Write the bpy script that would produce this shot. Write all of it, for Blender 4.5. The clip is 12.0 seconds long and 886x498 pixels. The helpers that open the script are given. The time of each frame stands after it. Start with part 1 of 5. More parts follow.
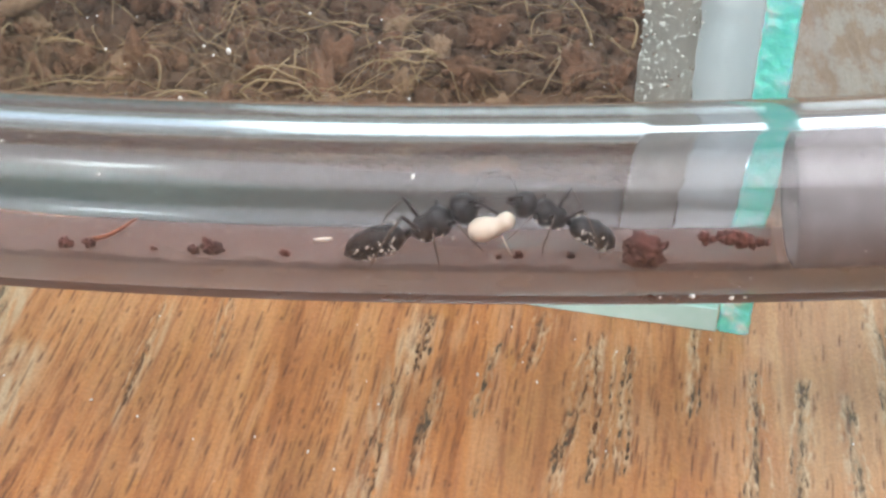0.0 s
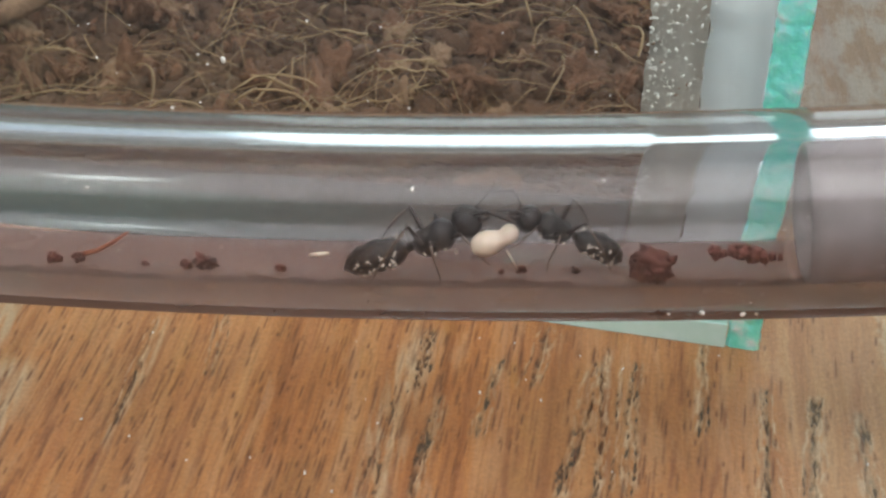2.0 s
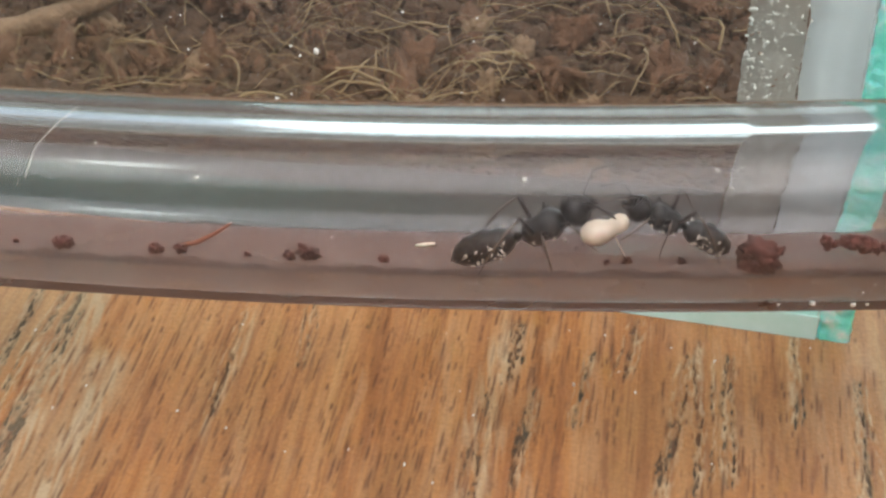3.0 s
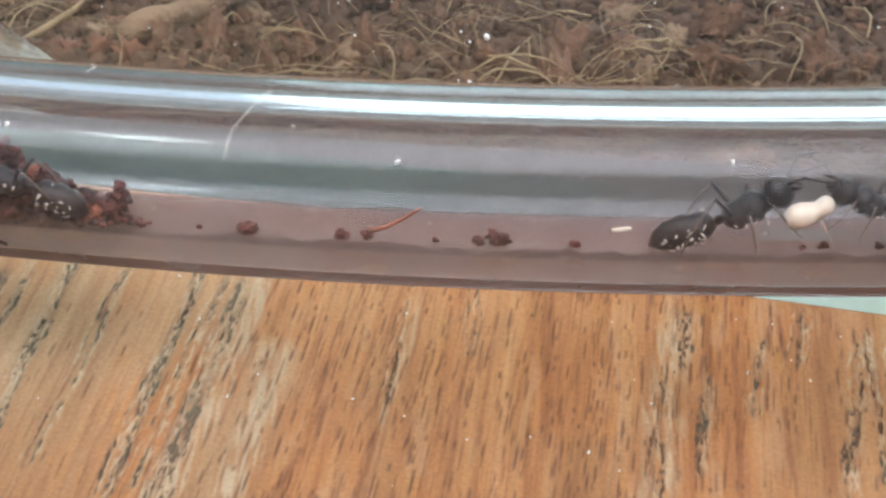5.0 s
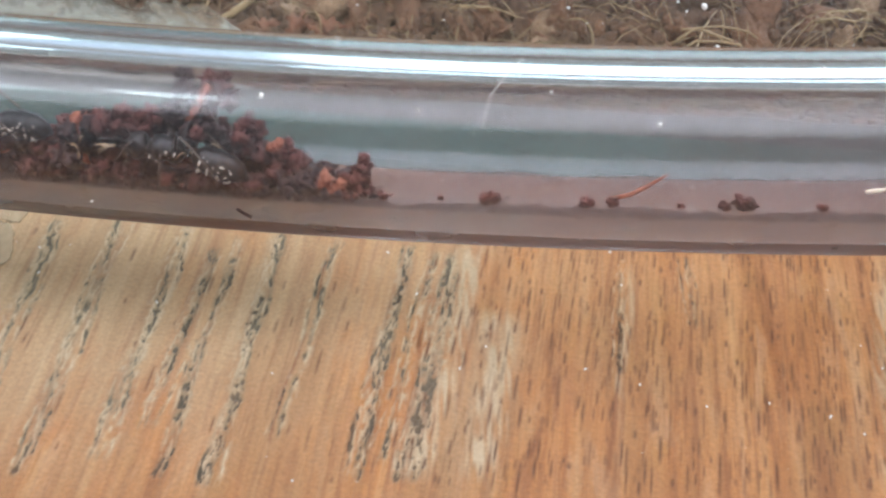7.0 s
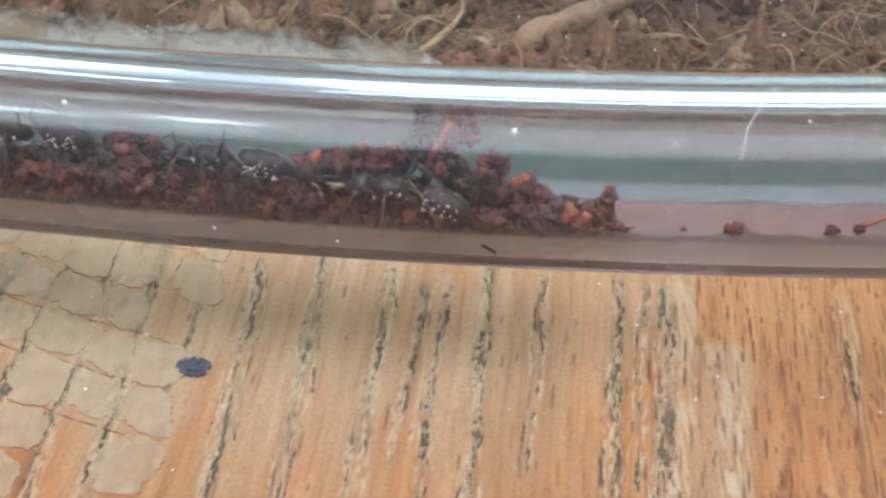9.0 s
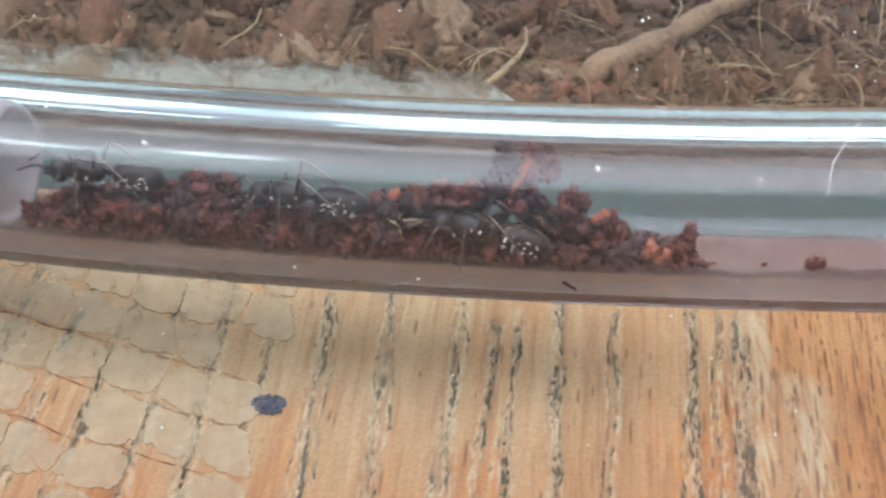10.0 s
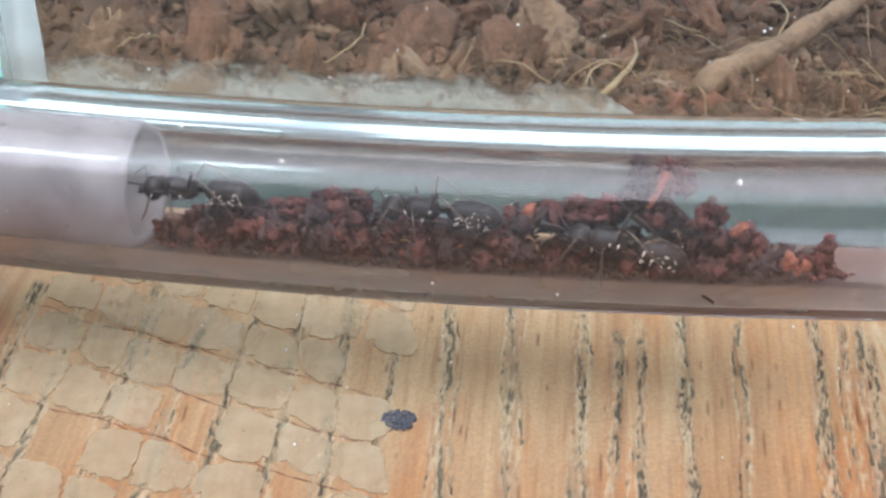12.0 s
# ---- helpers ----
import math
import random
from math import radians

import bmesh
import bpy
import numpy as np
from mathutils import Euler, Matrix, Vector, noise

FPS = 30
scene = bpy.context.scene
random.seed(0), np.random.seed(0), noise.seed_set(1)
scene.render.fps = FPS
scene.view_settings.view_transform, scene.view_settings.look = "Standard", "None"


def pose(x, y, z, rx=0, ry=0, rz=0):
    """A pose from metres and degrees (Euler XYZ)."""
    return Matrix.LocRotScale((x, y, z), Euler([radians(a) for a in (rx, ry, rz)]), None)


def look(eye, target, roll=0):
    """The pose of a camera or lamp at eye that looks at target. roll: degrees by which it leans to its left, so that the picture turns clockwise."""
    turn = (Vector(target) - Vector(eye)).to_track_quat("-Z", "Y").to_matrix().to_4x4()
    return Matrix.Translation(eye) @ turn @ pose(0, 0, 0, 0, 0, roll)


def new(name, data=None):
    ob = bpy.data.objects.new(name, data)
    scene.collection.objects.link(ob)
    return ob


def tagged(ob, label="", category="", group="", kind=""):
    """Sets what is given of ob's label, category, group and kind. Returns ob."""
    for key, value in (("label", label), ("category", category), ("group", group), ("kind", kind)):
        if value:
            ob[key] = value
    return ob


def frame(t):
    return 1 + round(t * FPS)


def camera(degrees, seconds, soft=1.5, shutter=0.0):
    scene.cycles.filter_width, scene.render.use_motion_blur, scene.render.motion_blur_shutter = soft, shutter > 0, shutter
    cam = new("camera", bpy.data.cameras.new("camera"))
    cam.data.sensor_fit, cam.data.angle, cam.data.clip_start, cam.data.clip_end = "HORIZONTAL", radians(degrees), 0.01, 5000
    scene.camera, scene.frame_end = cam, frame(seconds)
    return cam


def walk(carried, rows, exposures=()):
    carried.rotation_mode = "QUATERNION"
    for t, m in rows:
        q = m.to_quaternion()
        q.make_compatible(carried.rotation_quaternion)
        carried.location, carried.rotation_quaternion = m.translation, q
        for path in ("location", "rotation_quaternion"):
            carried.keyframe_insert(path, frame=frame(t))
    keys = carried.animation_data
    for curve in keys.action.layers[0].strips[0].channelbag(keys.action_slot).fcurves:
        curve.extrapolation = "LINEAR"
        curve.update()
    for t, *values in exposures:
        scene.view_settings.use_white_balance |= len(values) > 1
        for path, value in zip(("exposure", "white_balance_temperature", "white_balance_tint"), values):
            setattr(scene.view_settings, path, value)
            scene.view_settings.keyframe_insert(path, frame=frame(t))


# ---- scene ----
MM = 0.001
cam = camera(30.0, 12.0, soft=2.5, shutter=0.3)
# seconds, eye (m), yaw, pitch, roll (degrees)
PATH = [
    (0.0, 0.00000, -0.00000, 0.09467, -0.000, -34.356, 2.008),
    (0.5, 0.00061, 0.00079, 0.09692, -0.158, -34.211, 2.099),
    (1.0, 0.00176, 0.00388, 0.09029, -0.037, -34.313, 1.980),
    (1.5, 0.00069, 0.00500, 0.09272, 0.147, -34.050, 1.886),
    (2.0, 0.00014, 0.00389, 0.09264, 0.128, -34.072, 1.861),
    (2.5, -0.00410, 0.00409, 0.09217, 0.206, -34.044, 1.834),
    (3.0, -0.00788, 0.00353, 0.09164, 0.245, -34.064, 1.812),
    (5.0, -0.02287, 0.00327, 0.08905, 0.297, -33.801, 1.747),
    (5.5, -0.02733, 0.00339, 0.08913, 0.238, -33.663, 1.691),
    (6.0, -0.03345, 0.00293, 0.08786, 0.309, -33.606, 1.423),
    (6.5, -0.03835, 0.00222, 0.08809, 0.212, -33.469, 1.213),
    (7.0, -0.04283, 0.00113, 0.08608, 0.075, -33.530, 0.884),
    (9.0, -0.06179, 0.00202, 0.08659, 0.435, -32.776, -0.609),
    (9.5, -0.06597, 0.00280, 0.08732, 0.604, -32.536, -0.962),
    (10.0, -0.06721, 0.00337, 0.08817, 0.934, -32.334, -1.312),
    (10.5, -0.07505, 0.00395, 0.08734, 1.547, -32.320, -1.830),
    (11.0, -0.07816, 0.00419, 0.08735, 1.803, -32.322, -2.147),
    (11.5, -0.07659, 0.00462, 0.08802, 1.724, -32.258, -2.284),
    (12.0, -0.07642, 0.00377, 0.08950, 1.828, -32.266, -2.499),
]


def eye_pose(x, y, z, yaw, pitch, roll):
    return pose(x, y, z, 0, 0, yaw) @ pose(0, 0, 0, 90 + pitch) @ pose(0, 0, 0, 0, 0, roll)


walk(cam, [(t, eye_pose(*row)) for t, *row in PATH], exposures=[(0, 0.2, 6950, 10), (0.5, 0.16, 6950, 10), (1, 0.08, 7050, 10), (1.5, -0.2, 7250, 10), (2, -0.33, 7350, 10), (2.5, -0.3, 7450, 10), (3, -0.14, 7450, 10), (5, 0.16, 6750, 10), (7, 0.2, 6450, 10), (9, 0.28, 6420, 10), (12, 0.36, 6450, 10)])

# ---- world and light: daylight from one wide, low window behind the table and an added overhead lamp ----
WIN_XL, WIN_XR, WIN_Z0, WIN_Z1, WIN_Y = -0.12, 1.3, 0.13, 0.39, 0.72
world = bpy.data.worlds.new("world")
scene.world = world
world.use_nodes = True
wn = world.node_tree.nodes
sky = wn.new("ShaderNodeTexSky")
sky.sky_type, sky.sun_disc = "NISHITA", False
sky.sun_elevation, sky.sun_rotation = radians(50), radians(20)
wn["Background"].inputs["Strength"].default_value = 0.12
world.node_tree.links.new(sky.outputs[0], wn["Background"].inputs["Color"])

lamp = bpy.data.lights.new("window_daylight", "AREA")
lamp.shape, lamp.size, lamp.size_y, lamp.energy, lamp.color = "RECTANGLE", WIN_XR - WIN_XL, WIN_Z1 - WIN_Z0, 5.6, (0.72, 0.89, 1.0)
lamp_ob = new("window_daylight", lamp)
lamp_ob.matrix_world = look(((WIN_XL + WIN_XR) / 2, WIN_Y + 0.02, (WIN_Z0 + WIN_Z1) / 2), ((WIN_XL + WIN_XR) / 2, 0, (WIN_Z0 + WIN_Z1) / 2 - 0.05))

# dim lamp added beside the window so its highlight fades out leftwards
SIDE_X = -0.55
side = bpy.data.lights.new("highlight_fade", "AREA")
side.shape, side.size, side.size_y, side.energy, side.color = "RECTANGLE", WIN_XL - SIDE_X, WIN_Z1 - WIN_Z0, 0.22, (0.80, 0.92, 1.0)
side_ob = new("highlight_fade", side)
side_ob.matrix_world = look(((SIDE_X + WIN_XL) / 2, WIN_Y + 0.02, (WIN_Z0 + WIN_Z1) / 2), ((SIDE_X + WIN_XL) / 2, 0, (WIN_Z0 + WIN_Z1) / 2 - 0.05))

# a small cold ceiling lamp behind the viewer
spot = bpy.data.lights.new("ceiling_lamp", "AREA")
spot.shape, spot.size, spot.energy, spot.color = "DISK", 0.15, 3.2, (0.72, 0.92, 1.0)
spot_ob = new("ceiling_lamp", spot)
spot_ob.matrix_world = look((-0.77, -0.6, 1.70), (-0.77, -0.599, 0))

# unseen roof opening and lamp, added to light the table from overhead
ROOF_X, ROOF_Y0, ROOF_Y1, ROOF_Z = 1.65, -1.35, 0.1, 1.75
roof = bpy.data.lights.new("overhead_fill", "AREA")
roof.shape, roof.size, roof.size_y, roof.energy, roof.color = "RECTANGLE", 2 * ROOF_X, ROOF_Y1 - ROOF_Y0, 65.0, (0.90, 0.93, 1.0)
roof_ob = new("overhead_fill", roof)
roof_ob.matrix_world = look((0, (ROOF_Y0 + ROOF_Y1) / 2, ROOF_Z + 0.03), (0, (ROOF_Y0 + ROOF_Y1) / 2 + 0.001, 0))


# ---- materials ----
def mat(name):
    m = bpy.data.materials.new(name)
    m.use_nodes = True
    nt = m.node_tree
    return m, nt, nt.nodes["Principled BSDF"]


def nd(nt, kind, **values):
    n = nt.nodes.new(kind)
    for k, v in values.items():
        n.inputs[k.replace("_", " ")].default_value = v
    return n


def coords(nt, scale=(1, 1, 1), rot=(0, 0, 0)):
    tc = nt.nodes.new("ShaderNodeTexCoord")
    mp = nd(nt, "ShaderNodeMapping", Scale=scale, Rotation=rot)
    nt.links.new(tc.outputs["Object"], mp.inputs[0])
    return mp.outputs[0]


def noise_tex(nt, vec, scale, detail=4.0, rough=0.55, distort=0.0):
    n = nd(nt, "ShaderNodeTexNoise", Scale=scale, Detail=detail, Roughness=rough, Distortion=distort)
    nt.links.new(vec, n.inputs["Vector"])
    return n.outputs[0]


def ramp(nt, fac, stops):
    n = nt.nodes.new("ShaderNodeValToRGB")
    while len(n.color_ramp.elements) < len(stops):
        n.color_ramp.elements.new(0.5)
    for e, (p, c) in zip(n.color_ramp.elements, stops):
        e.position, e.color = p, (*c, 1) if len(c) == 3 else c
    nt.links.new(fac, n.inputs[0])
    return n.outputs[0]


def step(nt, fac, lo, hi):
    n = nd(nt, "ShaderNodeMapRange", From_Min=lo, From_Max=hi)
    nt.links.new(fac, n.inputs[0])
    return n.outputs[0]


def mixed(nt, fac, a, b, mode="MIX"):
    n = nt.nodes.new("ShaderNodeMix")
    n.data_type, n.blend_type = "RGBA", mode
    for sock, v in ((n.inputs[0], fac), (n.inputs[6], a), (n.inputs[7], b)):
        if isinstance(v, (int, float)):
            sock.default_value = v
        elif isinstance(v, tuple):
            sock.default_value = (*v, 1)
        else:
            nt.links.new(v, sock)
    return n.outputs[2]


def calc(nt, op, a, b):
    n = nt.nodes.new("ShaderNodeMath")
    n.operation = op
    for sock, v in zip(n.inputs, (a, b)):
        if isinstance(v, (int, float)):
            sock.default_value = v
        else:
            nt.links.new(v, sock)
    return n.outputs[0]


def bump(nt, bsdf, height, distance, strength=1.0):
    n = nd(nt, "ShaderNodeBump", Distance=distance, Strength=strength)
    nt.links.new(height, n.inputs["Height"])
    nt.links.new(n.outputs[0], bsdf.inputs["Normal"])


def plain(name, color, rough=0.6, spot=None, scale=900.0, metal=0.0, dist=0.0001, share=(0.35, 0.7), **extra):
    """A surface of one hue that varies at two scales."""
    m, nt, b = mat(name)
    v = coords(nt)
    spot = spot or tuple(c * 0.6 for c in color)
    big, fine = noise_tex(nt, v, scale * 0.25), noise_tex(nt, v, scale, 6)
    col = mixed(nt, step(nt, big, *share), color, spot)
    col = mixed(nt, step(nt, fine, 0.4, 0.8), col, tuple(min(1, c * 1.25) for c in color))
    nt.links.new(col, b.inputs["Base Color"])
    b.inputs["Roughness"].default_value, b.inputs["Metallic"].default_value = rough, metal
    for k, val in extra.items():
        b.inputs[k.replace("_", " ")].default_value = val
    bump(nt, b, fine, dist, 0.6)
    return m


GRAIN = radians(5.0)
# millimetres across the grain: how milky the old varnish is
MILK = [(-130, 0.7), (-90, 0.8), (-82, 0.82), (-72, 0.76), (-60, 0.66), (-50, 0.5), (-44, 0.55), (-38, 0.5), (-30, 0.22), (-16, 0.12), (-6, 0.14), (0, 0.25), (8, 0.14), (20, 0.14), (28, 0.4), (36, 0.55), (50, 0.6)]
X0, X1 = -130.0, 50.0


def wood_material(name):
    m, nt, b = mat(name)
    turned = coords(nt, rot=(0, 0, GRAIN))

    def stretched(amount, scale, detail=3, rough=0.55, distort=0.0):
        mp = nd(nt, "ShaderNodeMapping", Scale=(1, amount, 1))
        nt.links.new(turned, mp.inputs[0])
        return noise_tex(nt, mp.outputs[0], scale, detail, rough, distort)

    def field(which):
        n = nt.nodes.new("ShaderNodeAttribute")
        n.attribute_name = which
        return n.outputs["Fac"]
    # across the grain, with a slow waver
    sep = nt.nodes.new("ShaderNodeSeparateXYZ")
    nt.links.new(turned, sep.inputs[0])
    waver = calc(nt, "MULTIPLY", calc(nt, "SUBTRACT", stretched(0.25, 130, 2), 0.5), 0.006)
    across = step(nt, calc(nt, "ADD", sep.outputs[0], waver), X0 * MM, X1 * MM)

    def place(x):
        return (x - X0) / (X1 - X0)
    milk = ramp(nt, across, [(place(x), (v,) * 3) for x, v in MILK])
    milk = calc(nt, "MULTIPLY", milk, step(nt, calc(nt, "ADD", sep.outputs[1], calc(nt, "MULTIPLY", stretched(0.5, 60, 3), 0.03)), -0.004, 0.026))
    streak, fine = stretched(0.045, 520, 5, 0.6, 0.4), stretched(0.03, 2600, 3, 0.6)
    patch, spots = stretched(0.3, 85, 4, 0.6), stretched(0.4, 260, 4, 0.65)
    tone = stretched(0.14, 330, 4, 0.65, 0.6)
    base = ramp(nt, streak, [(0.28, (0.30, 0.105, 0.035)), (0.42, (0.46, 0.182, 0.062)), (0.56, (0.55, 0.24, 0.088)), (0.72, (0.61, 0.315, 0.135))])
    base = mixed(nt, calc(nt, "MULTIPLY", step(nt, fine, 0.48, 0.7), 0.5), base, (0.30, 0.125, 0.055))
    base = mixed(nt, calc(nt, "MULTIPLY", step(nt, spots, 0.54, 0.72), 0.45), base, (0.45, 0.23, 0.06))
    base = mixed(nt, calc(nt, "MULTIPLY", step(nt, tone, 0.52, 0.64), 0.4), base, (0.40, 0.165, 0.08))
    base = mixed(nt, calc(nt, "MULTIPLY", step(nt, tone, 0.46, 0.36), 0.35), base, (0.60, 0.37, 0.22))
    near = calc(nt, "MULTIPLY", step(nt, patch, 0.44, 0.6), step(nt, sep.outputs[1], 0.026, 0.006))
    base = mixed(nt, calc(nt, "MULTIPLY", near, 0.6), base, (0.34, 0.145, 0.045))
    # milky varnish, worn off in rusty patches
    amount = calc(nt, "MULTIPLY", milk, step(nt, calc(nt, "ADD", patch, calc(nt, "MULTIPLY", milk, 0.2)), 0.44, 0.62))
    base = mixed(nt, amount, base, mixed(nt, step(nt, streak, 0.35, 0.65), (0.49, 0.335, 0.19), (0.57, 0.42, 0.255)))
    # what the relief carries: torn pale lips, rusty streaks, pores and open cracks
    pale, rust, pore, crack, stain = field("pale"), field("rust"), field("pore"), field("crack"), field("stain")
    lip = mixed(nt, step(nt, spots, 0.35, 0.6), mixed(nt, step(nt, milk, 0.2, 0.5), (0.47, 0.29, 0.15), (0.50, 0.41, 0.27)), (0.66, 0.53, 0.36))
    col = mixed(nt, calc(nt, "MULTIPLY", stain, 0.9), base, mixed(nt, step(nt, milk, 0.12, 0.4), (0.24, 0.13, 0.065), (0.27, 0.225, 0.145)))
    col = mixed(nt, calc(nt, "MULTIPLY", pale, 0.72), col, lip)
    col = mixed(nt, calc(nt, "MULTIPLY", rust, 0.65), col, (0.24, 0.085, 0.04))
    col = mixed(nt, calc(nt, "MULTIPLY", pore, 0.9), col, (0.12, 0.042, 0.022))
    col = mixed(nt, calc(nt, "MULTIPLY", step(nt, crack, 0.12, 0.6), 0.92), col, mixed(nt, step(nt, tone, 0.44, 0.56), (0.085, 0.07, 0.05), mixed(nt, step(nt, milk, 0.2, 0.6), (0.13, 0.06, 0.03), (0.17, 0.145, 0.10))))
    # the table turns grey and blotchy towards the back
    grey = calc(nt, "MULTIPLY", step(nt, sep.outputs[1], 0.036, 0.052), 0.75)
    col = mixed(nt, grey, col, mixed(nt, step(nt, spots, 0.42, 0.56), (0.09, 0.072, 0.05), (0.16, 0.185, 0.175)))
    dusty = noise_tex(nt, turned, 2600, 6, 0.75)
    col = mixed(nt, 0.55, col, mixed(nt, step(nt, dusty, 0.3, 0.7), (0.34, 0.34, 0.34), (0.70, 0.70, 0.70)), "OVERLAY")
    nt.links.new(col, b.inputs["Base Color"])
    rough = nd(nt, "ShaderNodeMapRange", From_Min=0.3, From_Max=0.7, To_Min=0.4, To_Max=0.58)
    nt.links.new(patch, rough.inputs[0])
    nt.links.new(rough.outputs[0], b.inputs["Roughness"])
    b.inputs["Specular IOR Level"].default_value = 0.38
    h = calc(nt, "ADD", calc(nt, "MULTIPLY", streak, 0.3), calc(nt, "MULTIPLY", dusty, 0.25))
    bump(nt, b, calc(nt, "ADD", h, calc(nt, "MULTIPLY", fine, 0.15)), 0.0012, 1.0)
    return m


def glass_material(name, color, rough, ior=1.5, haze=0.0, haze_color=(0.8, 0.8, 0.8), translucent=True):
    m, nt, b = mat(name)
    g = nd(nt, "ShaderNodeBsdfGlass", Color=(*color, 1), Roughness=rough, IOR=ior)
    out = nt.nodes["Material Output"]
    if not haze:
        nt.links.new(g.outputs[0], out.inputs[0])
        return m
    d = nd(nt, "ShaderNodeBsdfTranslucent" if translucent else "ShaderNodeBsdfDiffuse", Color=(*haze_color, 1))
    d2 = nd(nt, "ShaderNodeBsdfDiffuse", Color=(*haze_color, 1))
    half = nd(nt, "ShaderNodeMixShader", Fac=0.5)
    nt.links.new(d.outputs[0], half.inputs[1])
    nt.links.new(d2.outputs[0], half.inputs[2])
    mx = nd(nt, "ShaderNodeMixShader", Fac=haze)
    nt.links.new(g.outputs[0], mx.inputs[1])
    nt.links.new(half.outputs[0], mx.inputs[2])
    v = coords(nt)
    cloud = noise_tex(nt, v, 160, 5, 0.6)
    amount = nd(nt, "ShaderNodeMapRange", From_Min=0.3, From_Max=0.75, To_Min=haze * 0.7, To_Max=haze * 1.5)
    nt.links.new(cloud, amount.inputs[0])
    nt.links.new(amount.outputs[0], mx.inputs[0])
    nt.links.new(mx.outputs[0], out.inputs[0])
    return m


def hose_material(name, color, gloss_rough, gloss_ior, haze, haze_color):
    """Clear soft plastic: sharp to look through, softly glossy, with a trace of milkiness."""
    m, nt, b = mat(name)
    bend = nd(nt, "ShaderNodeBsdfRefraction", Color=(*color, 1), Roughness=0.0, IOR=1.45)
    shine = nd(nt, "ShaderNodeBsdfGlossy", Roughness=gloss_rough)
    edge = nd(nt, "ShaderNodeFresnel", IOR=gloss_ior)
    clear, both, half = nt.nodes.new("ShaderNodeMixShader"), nt.nodes.new("ShaderNodeMixShader"), nd(nt, "ShaderNodeMixShader", Fac=0.5)
    nt.links.new(edge.outputs[0], clear.inputs[0])
    nt.links.new(bend.outputs[0], clear.inputs[1])
    nt.links.new(shine.outputs[0], clear.inputs[2])
    through_light, back_light = nd(nt, "ShaderNodeBsdfTranslucent", Color=(*haze_color, 1)), nd(nt, "ShaderNodeBsdfDiffuse", Color=(*haze_color, 1))
    nt.links.new(through_light.outputs[0], half.inputs[1])
    nt.links.new(back_light.outputs[0], half.inputs[2])
    amount = nd(nt, "ShaderNodeMapRange", From_Min=0.3, From_Max=0.75, To_Min=haze * 0.7, To_Max=haze * 1.5)
    nt.links.new(noise_tex(nt, coords(nt), 160, 5, 0.6), amount.inputs[0])
    nt.links.new(amount.outputs[0], both.inputs[0])
    nt.links.new(clear.outputs[0], both.inputs[1])
    nt.links.new(half.outputs[0], both.inputs[2])
    nt.links.new(both.outputs[0], nt.nodes["Material Output"].inputs[0])
    return m


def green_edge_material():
    """The rough-cut edge of float glass; light carried inside the sheet is put into its bright colour."""
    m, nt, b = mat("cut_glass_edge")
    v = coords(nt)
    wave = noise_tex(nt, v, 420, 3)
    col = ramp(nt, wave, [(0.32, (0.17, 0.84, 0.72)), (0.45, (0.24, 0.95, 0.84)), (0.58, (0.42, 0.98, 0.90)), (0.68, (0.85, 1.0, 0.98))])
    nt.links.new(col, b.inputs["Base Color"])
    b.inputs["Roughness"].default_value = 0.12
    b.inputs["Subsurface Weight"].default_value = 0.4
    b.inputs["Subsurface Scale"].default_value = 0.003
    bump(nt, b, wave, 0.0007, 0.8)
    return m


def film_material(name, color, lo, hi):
    """A thin film of colour that lets part of the light through, cloudier in places."""
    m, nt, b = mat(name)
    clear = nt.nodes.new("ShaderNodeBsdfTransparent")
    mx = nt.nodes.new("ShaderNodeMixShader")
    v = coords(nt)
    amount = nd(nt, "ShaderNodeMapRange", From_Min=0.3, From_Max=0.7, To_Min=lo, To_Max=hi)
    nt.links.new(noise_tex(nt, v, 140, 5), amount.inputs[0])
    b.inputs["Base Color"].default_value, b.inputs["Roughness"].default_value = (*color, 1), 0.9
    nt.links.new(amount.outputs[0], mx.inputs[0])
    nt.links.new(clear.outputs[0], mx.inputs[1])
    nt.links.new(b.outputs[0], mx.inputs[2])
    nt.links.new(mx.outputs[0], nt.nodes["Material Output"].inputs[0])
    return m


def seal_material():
    """Dull teal sealing bead that pales to mauve towards the box's right corner."""
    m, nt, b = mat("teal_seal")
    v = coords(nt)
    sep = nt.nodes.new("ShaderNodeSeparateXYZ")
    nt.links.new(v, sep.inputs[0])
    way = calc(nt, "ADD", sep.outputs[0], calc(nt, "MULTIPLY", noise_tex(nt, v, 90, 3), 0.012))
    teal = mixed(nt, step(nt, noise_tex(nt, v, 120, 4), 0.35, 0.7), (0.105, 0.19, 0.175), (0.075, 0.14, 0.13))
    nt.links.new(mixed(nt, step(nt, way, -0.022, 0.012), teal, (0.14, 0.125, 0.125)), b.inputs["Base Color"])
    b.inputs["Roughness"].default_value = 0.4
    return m


